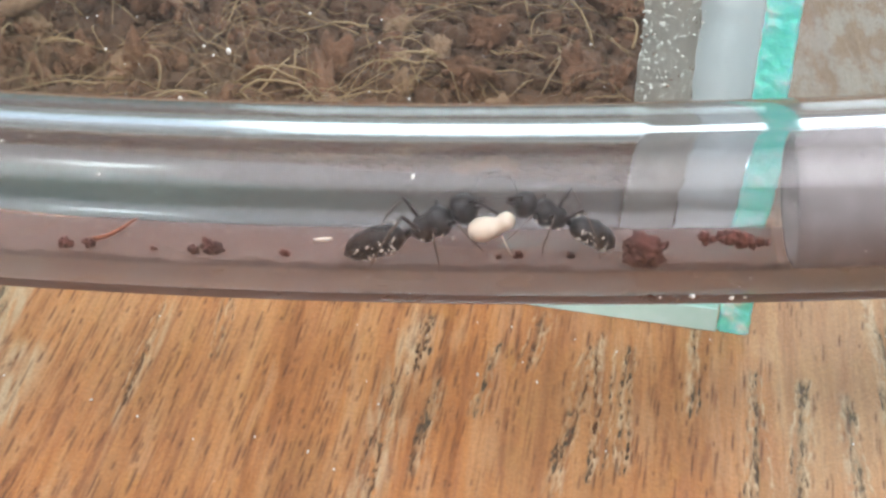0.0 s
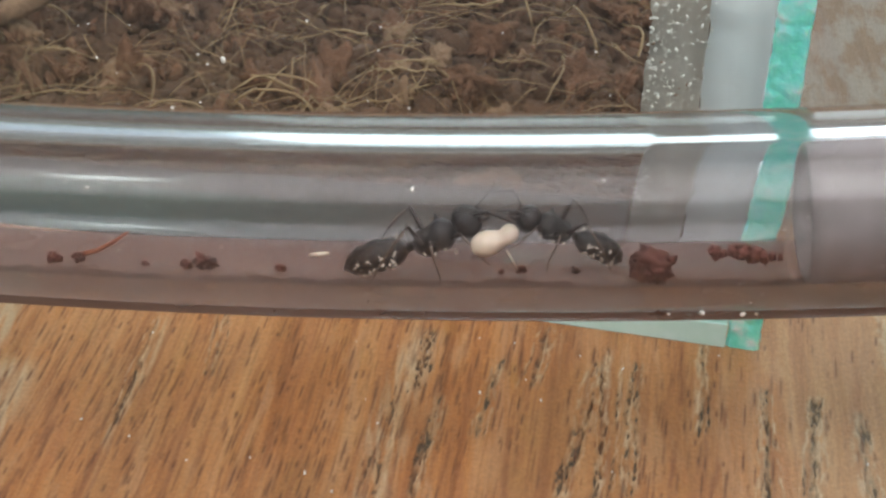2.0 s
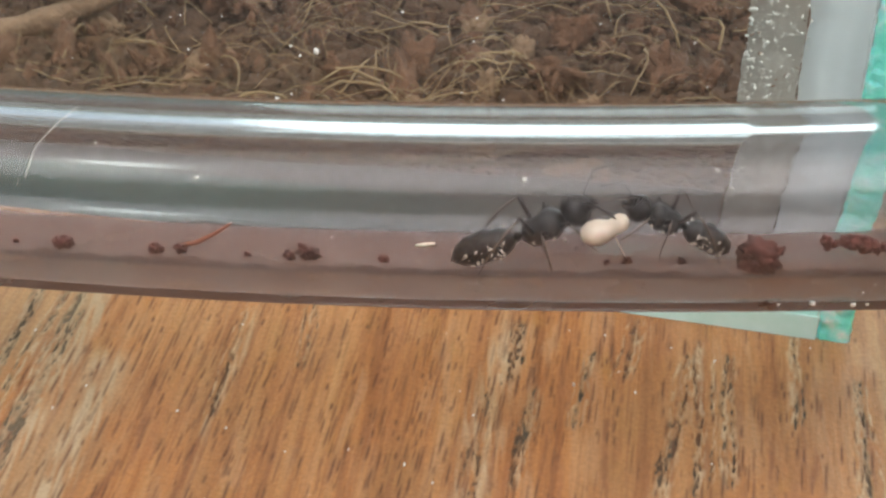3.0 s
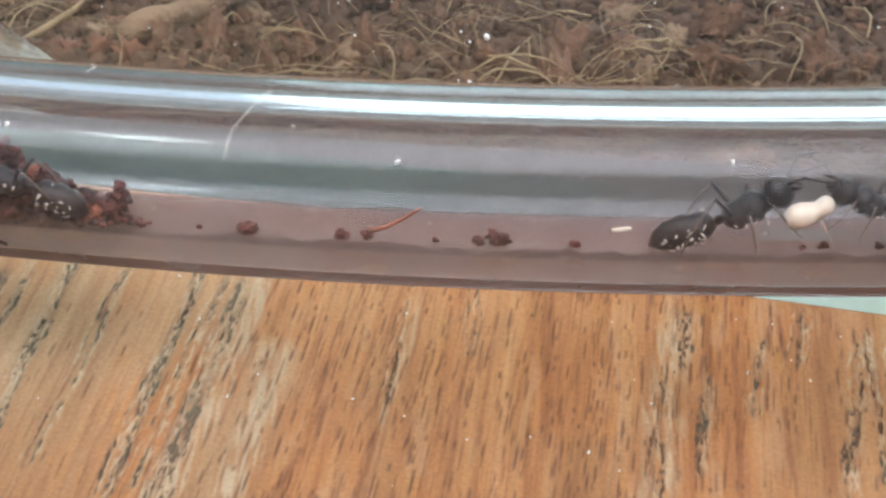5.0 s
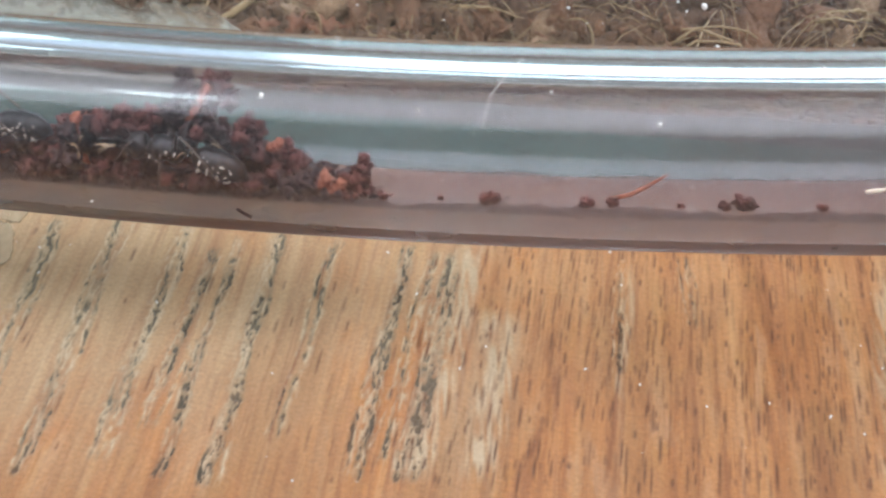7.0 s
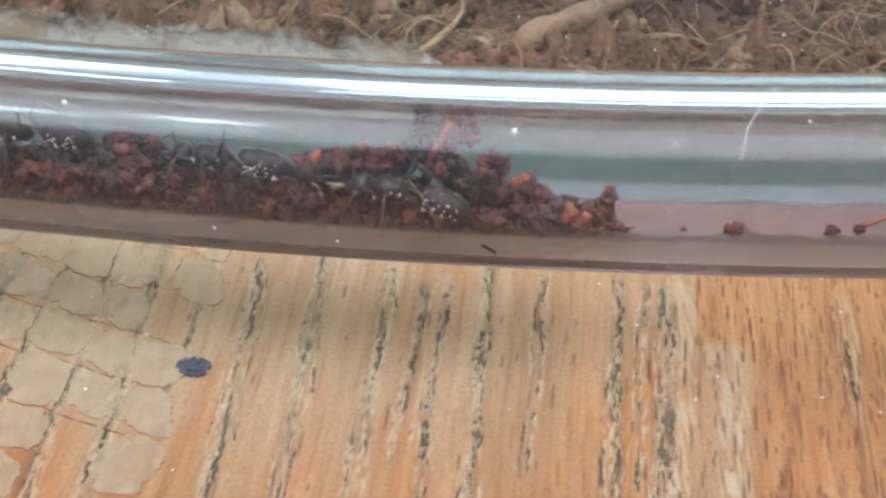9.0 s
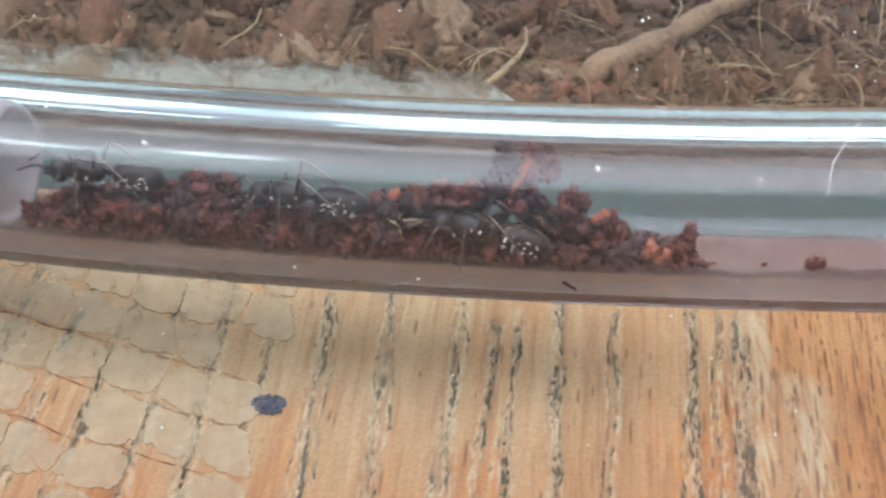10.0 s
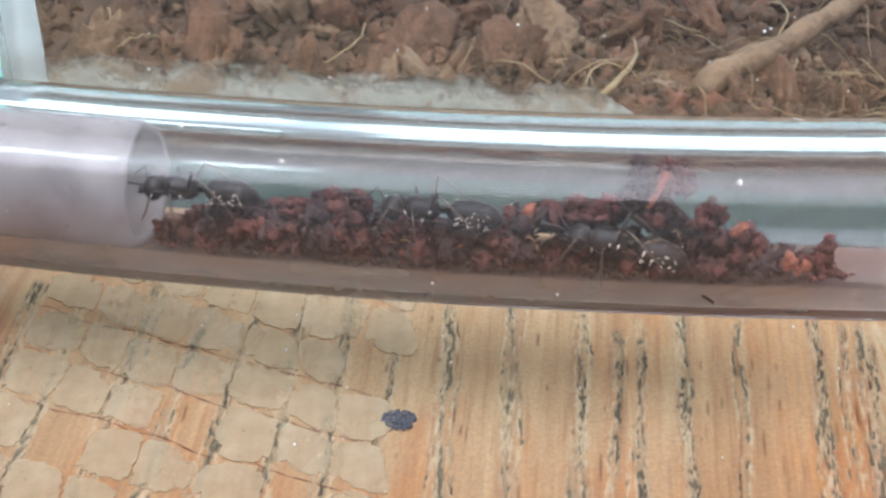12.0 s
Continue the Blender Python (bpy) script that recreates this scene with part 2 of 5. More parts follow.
def varnish_material():
    """Old cracked varnish: a cream film, half clear, streaked along the grain, no two flakes alike."""
    m, nt, b = mat("old_varnish")
    v = coords(nt, (1, 0.12, 1), (0, 0, GRAIN))
    streak, cloud = noise_tex(nt, v, 900, 4, 0.6), noise_tex(nt, coords(nt), 260, 5, 0.65)
    info = nt.nodes.new("ShaderNodeObjectInfo")
    col = mixed(nt, step(nt, streak, 0.35, 0.65), (0.47, 0.36, 0.225), (0.60, 0.485, 0.335))
    col = mixed(nt, calc(nt, "MULTIPLY", info.outputs["Random"], 0.5), col, (0.50, 0.36, 0.21))
    nt.links.new(col, b.inputs["Base Color"])
    b.inputs["Roughness"].default_value = 0.5
    bump(nt, b, cloud, 0.0003, 0.8)
    amount = nd(nt, "ShaderNodeMapRange", From_Min=0.3, From_Max=0.7, To_Min=0.28, To_Max=0.54)
    nt.links.new(cloud, amount.inputs[0])
    clear, mx = nt.nodes.new("ShaderNodeBsdfTransparent"), nt.nodes.new("ShaderNodeMixShader")
    nt.links.new(calc(nt, "ADD", amount.outputs[0], calc(nt, "MULTIPLY", info.outputs["Random"], 0.12)), mx.inputs[0])
    nt.links.new(clear.outputs[0], mx.inputs[1])
    nt.links.new(b.outputs[0], mx.inputs[2])
    nt.links.new(mx.outputs[0], nt.nodes["Material Output"].inputs[0])
    return m


UNDERSIDE_FILM = film_material("brown_underside", (0.19, 0.125, 0.105), 0.6, 0.8)
SOIL_FILM = film_material("soil_dust_film", (0.10, 0.060, 0.050), 0.42, 0.62)
WOOD = wood_material("worn_oak")
FLAKE = varnish_material()
HOSE = hose_material("clear_soft_plastic", (0.93, 0.925, 0.94), 0.11, 1.38, 0.028, (0.50, 0.485, 0.495))
BORE = hose_material("clouded_bore", (0.95, 0.95, 0.965), 0.1, 1.45, 0.014, (0.50, 0.45, 0.46))
CLEAR = glass_material("clear_glass", (0.95, 0.985, 0.975), 0.0, 1.5)
# the front pane's reflections are put in as a faint pale haze
HAZED = glass_material("hazed_glass", (0.95, 0.985, 0.975), 0.0, 1.5, 0.012, (0.72, 0.70, 0.68))
EDGE = green_edge_material()
MILKY = glass_material("milky_plastic", (0.9, 0.88, 0.88), 0.25, 1.4, 0.5, (0.50, 0.465, 0.46))
SEAL = seal_material()
PLASTER = plain("mauve_plaster", (0.14, 0.125, 0.125), 0.8, (0.11, 0.097, 0.097), 200)
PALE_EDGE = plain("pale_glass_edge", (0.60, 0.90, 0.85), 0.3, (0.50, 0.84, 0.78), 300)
SILICONE = glass_material("clouded_silicone", (0.85, 0.87, 0.88), 0.35, 1.4, 0.85, (0.93, 0.95, 0.98))


def smear_material():
    """A dried water mark: chalky, stained brown, worn through to clear glass towards its upper edge."""
    m, nt, b = mat("chalky_smear")
    v = coords(nt)
    clouds, stain, fine = noise_tex(nt, v, 260, 5, 0.65, 0.5), noise_tex(nt, v, 150, 5, 0.65, 0.8), noise_tex(nt, v, 1500, 4, 0.6)
    col = mixed(nt, step(nt, clouds, 0.35, 0.65), (0.37, 0.335, 0.305), (0.53, 0.49, 0.455))
    col = mixed(nt, calc(nt, "MULTIPLY", step(nt, stain, 0.5, 0.62), 0.8), col, (0.30, 0.20, 0.14))
    col = mixed(nt, calc(nt, "MULTIPLY", step(nt, fine, 0.6, 0.7), 0.35), col, (0.70, 0.70, 0.68))
    nt.links.new(col, b.inputs["Base Color"])
    b.inputs["Roughness"].default_value = 0.85
    sep = nt.nodes.new("ShaderNodeSeparateXYZ")
    nt.links.new(v, sep.inputs[0])
    worn = calc(nt, "ADD", calc(nt, "MULTIPLY", step(nt, sep.outputs[2], 0.012, 0.019), 0.55), calc(nt, "MULTIPLY", clouds, 0.75))
    worn = calc(nt, "ADD", worn, calc(nt, "MULTIPLY", fine, 0.25))
    mx = nt.nodes.new("ShaderNodeMixShader")
    clear = nt.nodes.new("ShaderNodeBsdfTransparent")
    nt.links.new(step(nt, worn, 0.98, 0.80), mx.inputs[0])
    nt.links.new(clear.outputs[0], mx.inputs[1])
    nt.links.new(b.outputs[0], mx.inputs[2])
    nt.links.new(mx.outputs[0], nt.nodes["Material Output"].inputs[0])
    return m


MORTAR = smear_material()
COIR = plain("coir_crumb", (0.105, 0.053, 0.033), 0.95, (0.042, 0.020, 0.013), 1200, dist=0.0008)
BARK = plain("bark_chunk", (0.18, 0.083, 0.049), 0.9, (0.07, 0.031, 0.019), 1500, dist=0.0014)
PALE_BARK = plain("pale_chunk", (0.28, 0.165, 0.105), 0.9, (0.13, 0.07, 0.042), 1500, dist=0.0014)
FIBRE = plain("coir_fibre", (0.33, 0.215, 0.115), 0.6, (0.13, 0.075, 0.035), 400)
SOIL = plain("red_soil", (0.105, 0.026, 0.018), 0.85, (0.03, 0.010, 0.008), 1000, dist=0.0003, share=(0.36, 0.58))
DARK_SOIL = plain("dark_soil", (0.035, 0.014, 0.012), 0.8, (0.014, 0.008, 0.008), 1000, dist=0.0003)
SOIL_LIGHT = plain("orange_soil", (0.25, 0.08, 0.042), 0.8, (0.18, 0.05, 0.025), 1200, dist=0.0003)
CLAY = plain("red_clay", (0.20, 0.075, 0.045), 0.85, (0.10, 0.034, 0.02), 1200, dist=0.0004)
DIRTY = glass_material("dirty_silicone", (0.7, 0.66, 0.62), 0.35, 1.4, 0.62, (0.68, 0.63, 0.60))
CHITIN = plain("black_chitin", (0.010, 0.0085, 0.008), 0.36, (0.03, 0.022, 0.017), 2600, dist=0.00012, share=(0.45, 0.75), Specular_IOR_Level=0.4)
SHIN = plain("glossy_shin", (0.13, 0.10, 0.08), 0.2, (0.05, 0.036, 0.03), 1500)
LEG = plain("brown_leg", (0.022, 0.014, 0.012), 0.3, (0.012, 0.008, 0.007), 2500)
HAIR_GLINT = plain("golden_glint", (0.62, 0.56, 0.48), 0.3, (0.28, 0.22, 0.15), 4000)
LARVA = plain("larva_skin", (0.60, 0.51, 0.40), 0.4, (0.52, 0.42, 0.32), 1200, dist=0.00003, Subsurface_Weight=0.1, Subsurface_Scale=0.0004)
DUST = plain("white_dust", (0.76, 0.76, 0.74), 0.5, (0.7, 0.68, 0.65), 2000)
INK = plain("dark_blot", (0.10, 0.105, 0.13), 0.95, (0.06, 0.063, 0.08), 2500, dist=0.0002)
PAINT = plain("wall_paint", (0.50, 0.49, 0.48), 0.9, (0.45, 0.44, 0.43), 6, dist=0.001)
FLOORING = plain("room_floor", (0.32, 0.22, 0.14), 0.5, (0.22, 0.15, 0.1), 8, dist=0.001)


# ---- mesh helpers (lengths in millimetres) ----
def part(name, bm, material, parent=None, label="", smooth=True):
    me = bpy.data.meshes.new(name)
    for f in bm.faces:
        f.smooth = smooth
    bm.to_mesh(me)
    bm.free()
    me.materials.append(material)
    ob = new(name, me)
    if parent:
        ob.parent = parent
    if label:
        tagged(ob, label)
    return ob


def empty(name, m=Matrix()):
    ob = new(name)
    ob.matrix_world = m
    return ob


def box_mesh(bm, a, b, m=Matrix(), bevel=0.0):
    """A block from corner a to corner b, in metres, set by m."""
    made = bmesh.ops.create_cube(bm, size=1.0)["verts"]
    for v in made:
        v.co = m @ Vector([a[k] + (v.co[k] + 0.5) * (b[k] - a[k]) for k in range(3)])
    if bevel:
        edges = {e for v in made for e in v.link_edges}
        bmesh.ops.bevel(bm, geom=list(edges), offset=bevel, segments=2, affect="EDGES", profile=0.6)
    return bm


def sweep(bm, points, radii, sides=8, caps=True, flat=1.0):
    """A tapering round limb along points (metres)."""
    pts = [Vector(p) for p in points]
    rings, side = [], None
    for k, p in enumerate(pts):
        way = (pts[min(k + 1, len(pts) - 1)] - pts[max(k - 1, 0)]).normalized()
        if side is None:
            side = way.cross(Vector((0, 0, 1)) if abs(way.z) < 0.9 else Vector((1, 0, 0))).normalized()
        side = (side - way * side.dot(way)).normalized()
        other = way.cross(side)
        r = radii[k] if isinstance(radii, (list, tuple)) else radii
        rings.append([bm.verts.new(p + r * (math.cos(a) * side + flat * math.sin(a) * other)) for a in (2 * math.pi * j / sides for j in range(sides))])
    for r0, r1 in zip(rings, rings[1:]):
        for j in range(sides):
            bm.faces.new((r0[j], r0[(j + 1) % sides], r1[(j + 1) % sides], r1[j]))
    if caps:
        bm.faces.new(rings[0][::-1])
        bm.faces.new(rings[-1])
    return rings


def ico(level):
    bm = bmesh.new()
    bmesh.ops.create_icosphere(bm, subdivisions=level, radius=1.0)
    bm.verts.ensure_lookup_table()
    out = [v.co.copy() for v in bm.verts], [[v.index for v in f.verts] for f in bm.faces]
    bm.free()
    return out


ICO = {k: ico(k) for k in (1, 2, 3)}


class Heap:
    """Gathers many small pieces into one mesh."""

    def __init__(self):
        self.verts, self.faces = [], []

    def lump(self, centre, size, rough=0.4, level=2, seed=0, freq=1.3):
        base, faces = ICO[level]
        off = Vector((seed * 7.31 % 91, seed * 3.77 % 83, seed * 1.93 % 71))
        turn = Euler((seed * 2.1, seed * 1.3, seed * 0.7)).to_matrix()
        start, centre = len(self.verts), Vector(centre)
        for p in base:
            d = 1 + rough * (1.2 * noise.noise(p * freq + off) + 0.7 * noise.noise(p * freq * 2.7 + off))
            self.verts.append(centre + turn @ Vector((p.x * d * size[0], p.y * d * size[1], p.z * d * size[2])))
        self.faces += [[i + start for i in f] for f in faces]

    def sweep(self, points, radii, sides=6):
        start, side, n = len(self.verts), None, len(points)
        for k, p in enumerate(points):
            way = (points[min(k + 1, n - 1)] - points[max(k - 1, 0)]).normalized()
            if side is None:
                side = way.cross(Vector((0, 0, 1)) if abs(way.z) < 0.9 else Vector((1, 0, 0))).normalized()
            side = (side - way * side.dot(way)).normalized()
            other = way.cross(side)
            for j in range(sides):
                a = 2 * math.pi * j / sides
                self.verts.append(p + radii[k] * (math.cos(a) * side + math.sin(a) * other))
        for k in range(n - 1):
            for j in range(sides):
                i = (j + 1) % sides
                self.faces.append([start + k * sides + j, start + k * sides + i, start + (k + 1) * sides + i, start + (k + 1) * sides + j])
        self.faces.append([start + j for j in range(sides)][::-1])
        self.faces.append([start + (n - 1) * sides + j for j in range(sides)])

    def done(self, name, material, parent=None, label="", smooth=True):
        me = bpy.data.meshes.new(name)
        me.from_pydata(self.verts, [], self.faces)
        me.polygons.foreach_set("use_smooth", [smooth] * len(self.faces))
        me.materials.append(material)
        me.update()
        ob = new(name, me)
        if parent:
            ob.parent = parent
        if label:
            tagged(ob, label)
        return ob


# ---- the hose's line (millimetres along x) ----
R_OUT, R_IN = 8.1, 5.6


def hose_y(x):
    return 112.7 - 0.0606 * x + 6.65e-4 * x * x + 3.46e-7 * x**3


def hose_z(x):
    return 22.13 + 0.0691 * x + 4.17e-4 * x * x


def in_hose(x, dy=0.0, dz=0.0):
    """A place in the hose, dy beyond and dz above its middle line, in metres."""
    return Vector((x * MM, (hose_y(x) + dy) * MM, (hose_z(x) + dz) * MM))


def pipe(bm, points, r_out, r_in, sides=64):
    """A hollow pipe along points: outside, bore and the two end rings."""
    def rings(r):
        out = []
        for k, p in enumerate(points):
            way = (points[min(k + 1, len(points) - 1)] - points[max(k - 1, 0)]).normalized()
            side = way.cross(Vector((0, 0, 1))).normalized()
            up = side.cross(way)
            out.append([bm.verts.new(p + r * (math.cos(a) * side + math.sin(a) * up)) for a in (2 * math.pi * j / sides for j in range(sides))])
        return out
    outer, inner = rings(r_out), rings(r_in)
    for k in range(len(points) - 1):
        for j in range(sides):
            i = (j + 1) % sides
            bm.faces.new((outer[k][j], outer[k + 1][j], outer[k + 1][i], outer[k][i]))
            bm.faces.new((inner[k][j], inner[k][i], inner[k + 1][i], inner[k + 1][j]))
    for k, flip in ((0, False), (-1, True)):
        for j in range(sides):
            i = (j + 1) % sides
            quad = (outer[k][j], outer[k][i], inner[k][i], inner[k][j])
            bm.faces.new(quad[::-1] if flip else quad)
    bmesh.ops.recalc_face_normals(bm, faces=bm.faces[:])


# ---- the room ----
def build_room():
    x0, x1, y0, y1, z0, z1, th = -1.8, 1.8, -2.6, WIN_Y, -0.75, 1.75, 0.12

    def slab(name, a, b, material, label):
        bm = bmesh.new()
        box_mesh(bm, a, b)
        return tagged(part(name, bm, material, smooth=False), label, kind="structure")
    slab("floor", (x0 - th, y0 - th, z0 - th), (x1 + th, y1 + th, z0), FLOORING, "plain brown floor under the wooden table")
    bm = bmesh.new()
    box_mesh(bm, (x0 - th, y0 - th, z1), (x1 + th, ROOF_Y0, z1 + th))
    box_mesh(bm, (x0 - th, ROOF_Y1, z1), (x1 + th, y1 + th, z1 + th))
    box_mesh(bm, (x0 - th, ROOF_Y0, z1), (-ROOF_X, ROOF_Y1, z1 + th))
    box_mesh(bm, (ROOF_X, ROOF_Y0, z1), (x1 + th, ROOF_Y1, z1 + th))
    tagged(part("ceiling", bm, PAINT, smooth=False), "white ceiling with an opening for the added overhead lamp", kind="structure")
    slab("wall_west", (x0 - th, y0, z0), (x0, y1, z1), PAINT, "plain white painted side wall")
    slab("wall_east", (x1, y0, z0), (x1 + th, y1, z1), PAINT, "plain white painted side wall")
    slab("wall_south", (x0, y0 - th, z0), (x1, y0, z1), PAINT, "plain white painted wall behind the viewer")
    bm = bmesh.new()
    box_mesh(bm, (x0, y1, z0), (x1, y1 + th, WIN_Z0))
    box_mesh(bm, (x0, y1, WIN_Z1), (x1, y1 + th, z1))
    box_mesh(bm, (x0, y1, WIN_Z0), (SIDE_X, y1 + th, WIN_Z1))
    box_mesh(bm, (WIN_XR, y1, WIN_Z0), (x1, y1 + th, WIN_Z1))
    tagged(part("wall_north", bm, PAINT, smooth=False), "white wall with a wide window opening", kind="structure")


build_room()


# ---- the table ----
# Lines of open grain: millimetres across at depth 130 and at depth 105, nearest and furthest depth, half width,
# kind (1 open crack, 2 torn cluster of cracks, 3 rusty streak, 4 pale bleached band)
GRAIN_RIGHT = [
    (-1.1, -5.6, 97, 128, 1.6, 4), (-1.8, -5.3, 97, 117.5, 0.14, 1), (1.4, -2.0, 104, 118.5, 0.14, 1), (-0.9, -3.4, 117, 128, 0.16, 2), (-0.3, -3.8, 103, 109, 0.14, 3),
    (6.9, 1.9, 112, 124, 0.09, 1), (7.8, 5.6, 104, 128, 0.3, 3), (10.4, 4.6, 119, 129, 0.12, 2), (15.5, 10.1, 101, 124, 0.16, 1), (15.8, 13.0, 104, 126, 0.1, 1),
    (18.4, 15.3, 105, 124, 0.15, 2), (23.0, 19.3, 106, 127, 0.22, 3), (25.0, 21.1, 113, 128, 0.1, 1), (28.1, 22.5, 105, 118, 0.4, 3), (30.2, 27.2, 100, 121, 0.12, 2),
    (35.7, 30.8, 100, 120, 0.16, 1)]
GRAIN_MIDDLE = [
    (37.6, 36.2, 100, 118, 0.16, 1), (42.0, 40.0, 98, 135, 0.14, 2), (-41.4, -44.6, 98, 132, 0.17, 1), (-42.4, -45.5, 98, 131, 0.15, 1), (-43.9, -47.1, 100, 131, 0.12, 1),
    (-40.2, -43.4, 98, 133, 1.2, 4), (-46.2, -49.0, 98, 132, 0.16, 2), (-24.2, -29.0, 98, 112, 0.3, 3), (-29.0, -34.9, 98, 113, 0.35, 3), (-26.1, -28.9, 112, 131, 0.08, 1),
    (-25.3, -28.4, 108, 129, 0.35, 4), (-20.0, -21.4, 119, 131, 0.08, 1), (-37.0, -39.0, 98, 122, 1.5, 4), (-53.5, -56.4, 102, 133, 0.2, 3), (-53.2, -55.8, 103, 133, 0.1, 1)]
GRAIN_LEFT = [
    (-58.7, -60.4, 97, 134, 0.17, 2), (-62.6, -64.6, 98, 133, 0.14, 1), (-64.4, -66.8, 104, 131, 0.13, 2), (-67.7, -69.8, 100, 135, 0.18, 2), (-74.4, -75.7, 98, 136, 0.15, 2),
    (-80.3, -81.2, 98, 136, 0.17, 2), (-84.9, -87.2, 112, 136, 0.12, 1), (-90.0, -90.9, 98, 139, 0.18, 1), (-94.6, -95.6, 98, 139, 0.18, 1), (-99.4, -101.5, 98, 140, 0.15, 2),
    (-104.0, -106.4, 98, 140, 0.17, 1), (-109.6, -111.2, 98, 141, 0.17, 2), (-116.5, -117.8, 98, 142, 0.18, 2), (-121.6, -122.6, 98, 142, 0.18, 2), (-126.0, -127.0, 98, 142, 0.15, 2)]


def soft_noise(rng, p, q, seed_cells=97):
    """Smooth random values between 0 and 1 over two coordinates counted in cells."""
    grid = rng.random((seed_cells, seed_cells))
    i, j = np.floor(p).astype(int), np.floor(q).astype(int)
    f, g = p - i, q - j
    f, g = f * f * (3 - 2 * f), g * g * (3 - 2 * g)
    i0, i1, j0, j1 = i % seed_cells, (i + 1) % seed_cells, j % seed_cells, (j + 1) % seed_cells
    return (grid[i0, j0] * (1 - f) + grid[i1, j0] * f) * (1 - g) + (grid[i0, j1] * (1 - f) + grid[i1, j1] * f) * g


def worn_surface():
    """Relief of the worn boards and what fills it: height, crack, pale, rust and pore over a grid in millimetres."""
    rng = np.random.default_rng(12)
    xs = np.concatenate([[-700, -400, -200], np.arange(-131, 52, 0.1), [120, 300, 700]])
    ys = np.concatenate([[-350, -100, 60], np.arange(97, 143, 0.28), [180, 350, 550]])
    fx, fy = np.meshgrid(xs, ys, indexing="ij")
    crack, pale, rust, pore, stain = (np.zeros(fx.shape) for _ in range(5))

    def strand(at130, at105, y0, y1, half, kind, share=0.62):
        way = (at130 - at105) / 25.0
        phase = rng.random(3) * 6.28
        mid = at130 + (ys - 130) * way + 0.2 * np.sin(ys * 0.3 + phase[0]) + 0.05 * np.sin(ys * 1.1 + phase[1]) + 0.02 * np.sin(ys * 3.1 + phase[2])
        jag = soft_noise(rng, ys / 0.45, ys * 0 + rng.random() * 50) - 0.5
        mid = mid + 0.6 * half * jag * (kind < 3)
        body = np.clip((soft_noise(rng, ys / 4.5, ys * 0) * 0.75 + soft_noise(rng, ys / 0.9, ys * 0) * 0.25 - (1 - share)) / 0.22, 0, 1)
        body *= np.clip((ys - y0) / 1.2, 0, 1) * np.clip((y1 - ys) / 1.2, 0, 1)
        wide = half * (0.35 + 0.8 * soft_noise(rng, ys / 2.0, ys * 0 + 3))
        lo, hi = max(0, np.searchsorted(xs, mid.min() - 5 * half - 1)), min(len(xs), np.searchsorted(xs, mid.max() + 5 * half + 1))
        u = fx[lo:hi] - mid
        cut = np.exp(-np.abs(u / wide) ** 2.5) * body
        if kind < 3:
            grit = soft_noise(rng, u / 0.16, fy[lo:hi] / 0.55) * 0.6 + soft_noise(rng, u / 0.3, fy[lo:hi] / 2.2) * 0.4
            band = np.exp(-np.abs(u / (wide * 2.2)) ** 3) * body
            stain[lo:hi] = np.maximum(stain[lo:hi], band * np.clip(grit * 2.2 - 0.2, 0, 1))
            crack[lo:hi] = np.maximum(crack[lo:hi], np.clip(band * 1.2, 0, 1) * np.clip((grit - 0.585) / 0.12, 0, 1))
            crack[lo:hi] = np.maximum(crack[lo:hi], 0.55 * cut * np.clip((grit - 0.4) / 0.2, 0, 1))
            fray = soft_noise(rng, u / 0.2, fy[lo:hi] / 0.8)
            near = np.exp(-((u - half * rng.choice((-1.8, 1.8))) / (half * 2.2)) ** 2) * np.clip(fray * 3.0 - 1.1, 0, 1) * np.clip((ys - y0) / 2, 0, 1) * np.clip((y1 - ys) / 2, 0, 1)
            pale[lo:hi] = np.maximum(pale[lo:hi], near)
        elif kind == 3:
            rust[lo:hi] = np.maximum(rust[lo:hi], cut)
        else:
            ragged = np.clip(1.9 * soft_noise(rng, fx[lo:hi] / 0.3, fy[lo:hi] / 3.0) - 0.35, 0, 1)
            pale[lo:hi] = np.maximum(pale[lo:hi], np.exp(-(u / half) ** 4) * ragged * np.clip((ys - y0) / 3, 0, 1) * np.clip((y1 - ys) / 3, 0, 1))

    for at130, at105, y0, y1, half, kind in GRAIN_RIGHT + GRAIN_MIDDLE + GRAIN_LEFT:
        strand(at130, at105, y0, y1, half * (1.1 if kind > 2 else 1.35 if at130 < -8 else 1.75), kind, 0.8)
        if kind < 3:
            reach, lines = (1.1, 3) if kind == 2 else (0.7, 2)
            for k in range(lines):
                o = reach * (2 * (k + rng.uniform(0, 1)) / lines - 1)
                skew = rng.uniform(-0.25, 0.25)
                strand(at130 + o + skew, at105 + o - skew, y0, y1, half * rng.uniform(0.45, 0.85), 1, rng.uniform(0.45, 0.65))

    def lean(x):
        return np.interp(x, (-120, -60, -45, 0, 35), (0.045, 0.08, 0.12, 0.14, 0.17))
    # pores: short dashes along the grain, gathered in streaks
    crowd = rng.random(400)
    count = 0
    while count < 1600:
        x, y = rng.uniform(-130, 50), rng.uniform(98, 141)
        row = x - lean(x) * (y - 120)
        dense = np.interp(row, (-130, -70, -50, -40, -30, -2, 10, 50), (0.04, 0.06, 0.12, 0.5, 1.0, 0.9, 0.45, 0.3))
        if rng.random() > dense * (0.25 + 0.9 * crowd[int((row + 140) * 1.9) % 400]):
            continue
        count += 1
        long, half, deep = 0.35 + 1.5 * rng.random() ** 1.5, rng.uniform(0.07, 0.15), rng.uniform(0.3, 1.0)
        i0, i1 = np.searchsorted(xs, (x - 0.7, x + 0.7))
        j0, j1 = np.searchsorted(ys, (y - 1.8, y + 1.8))
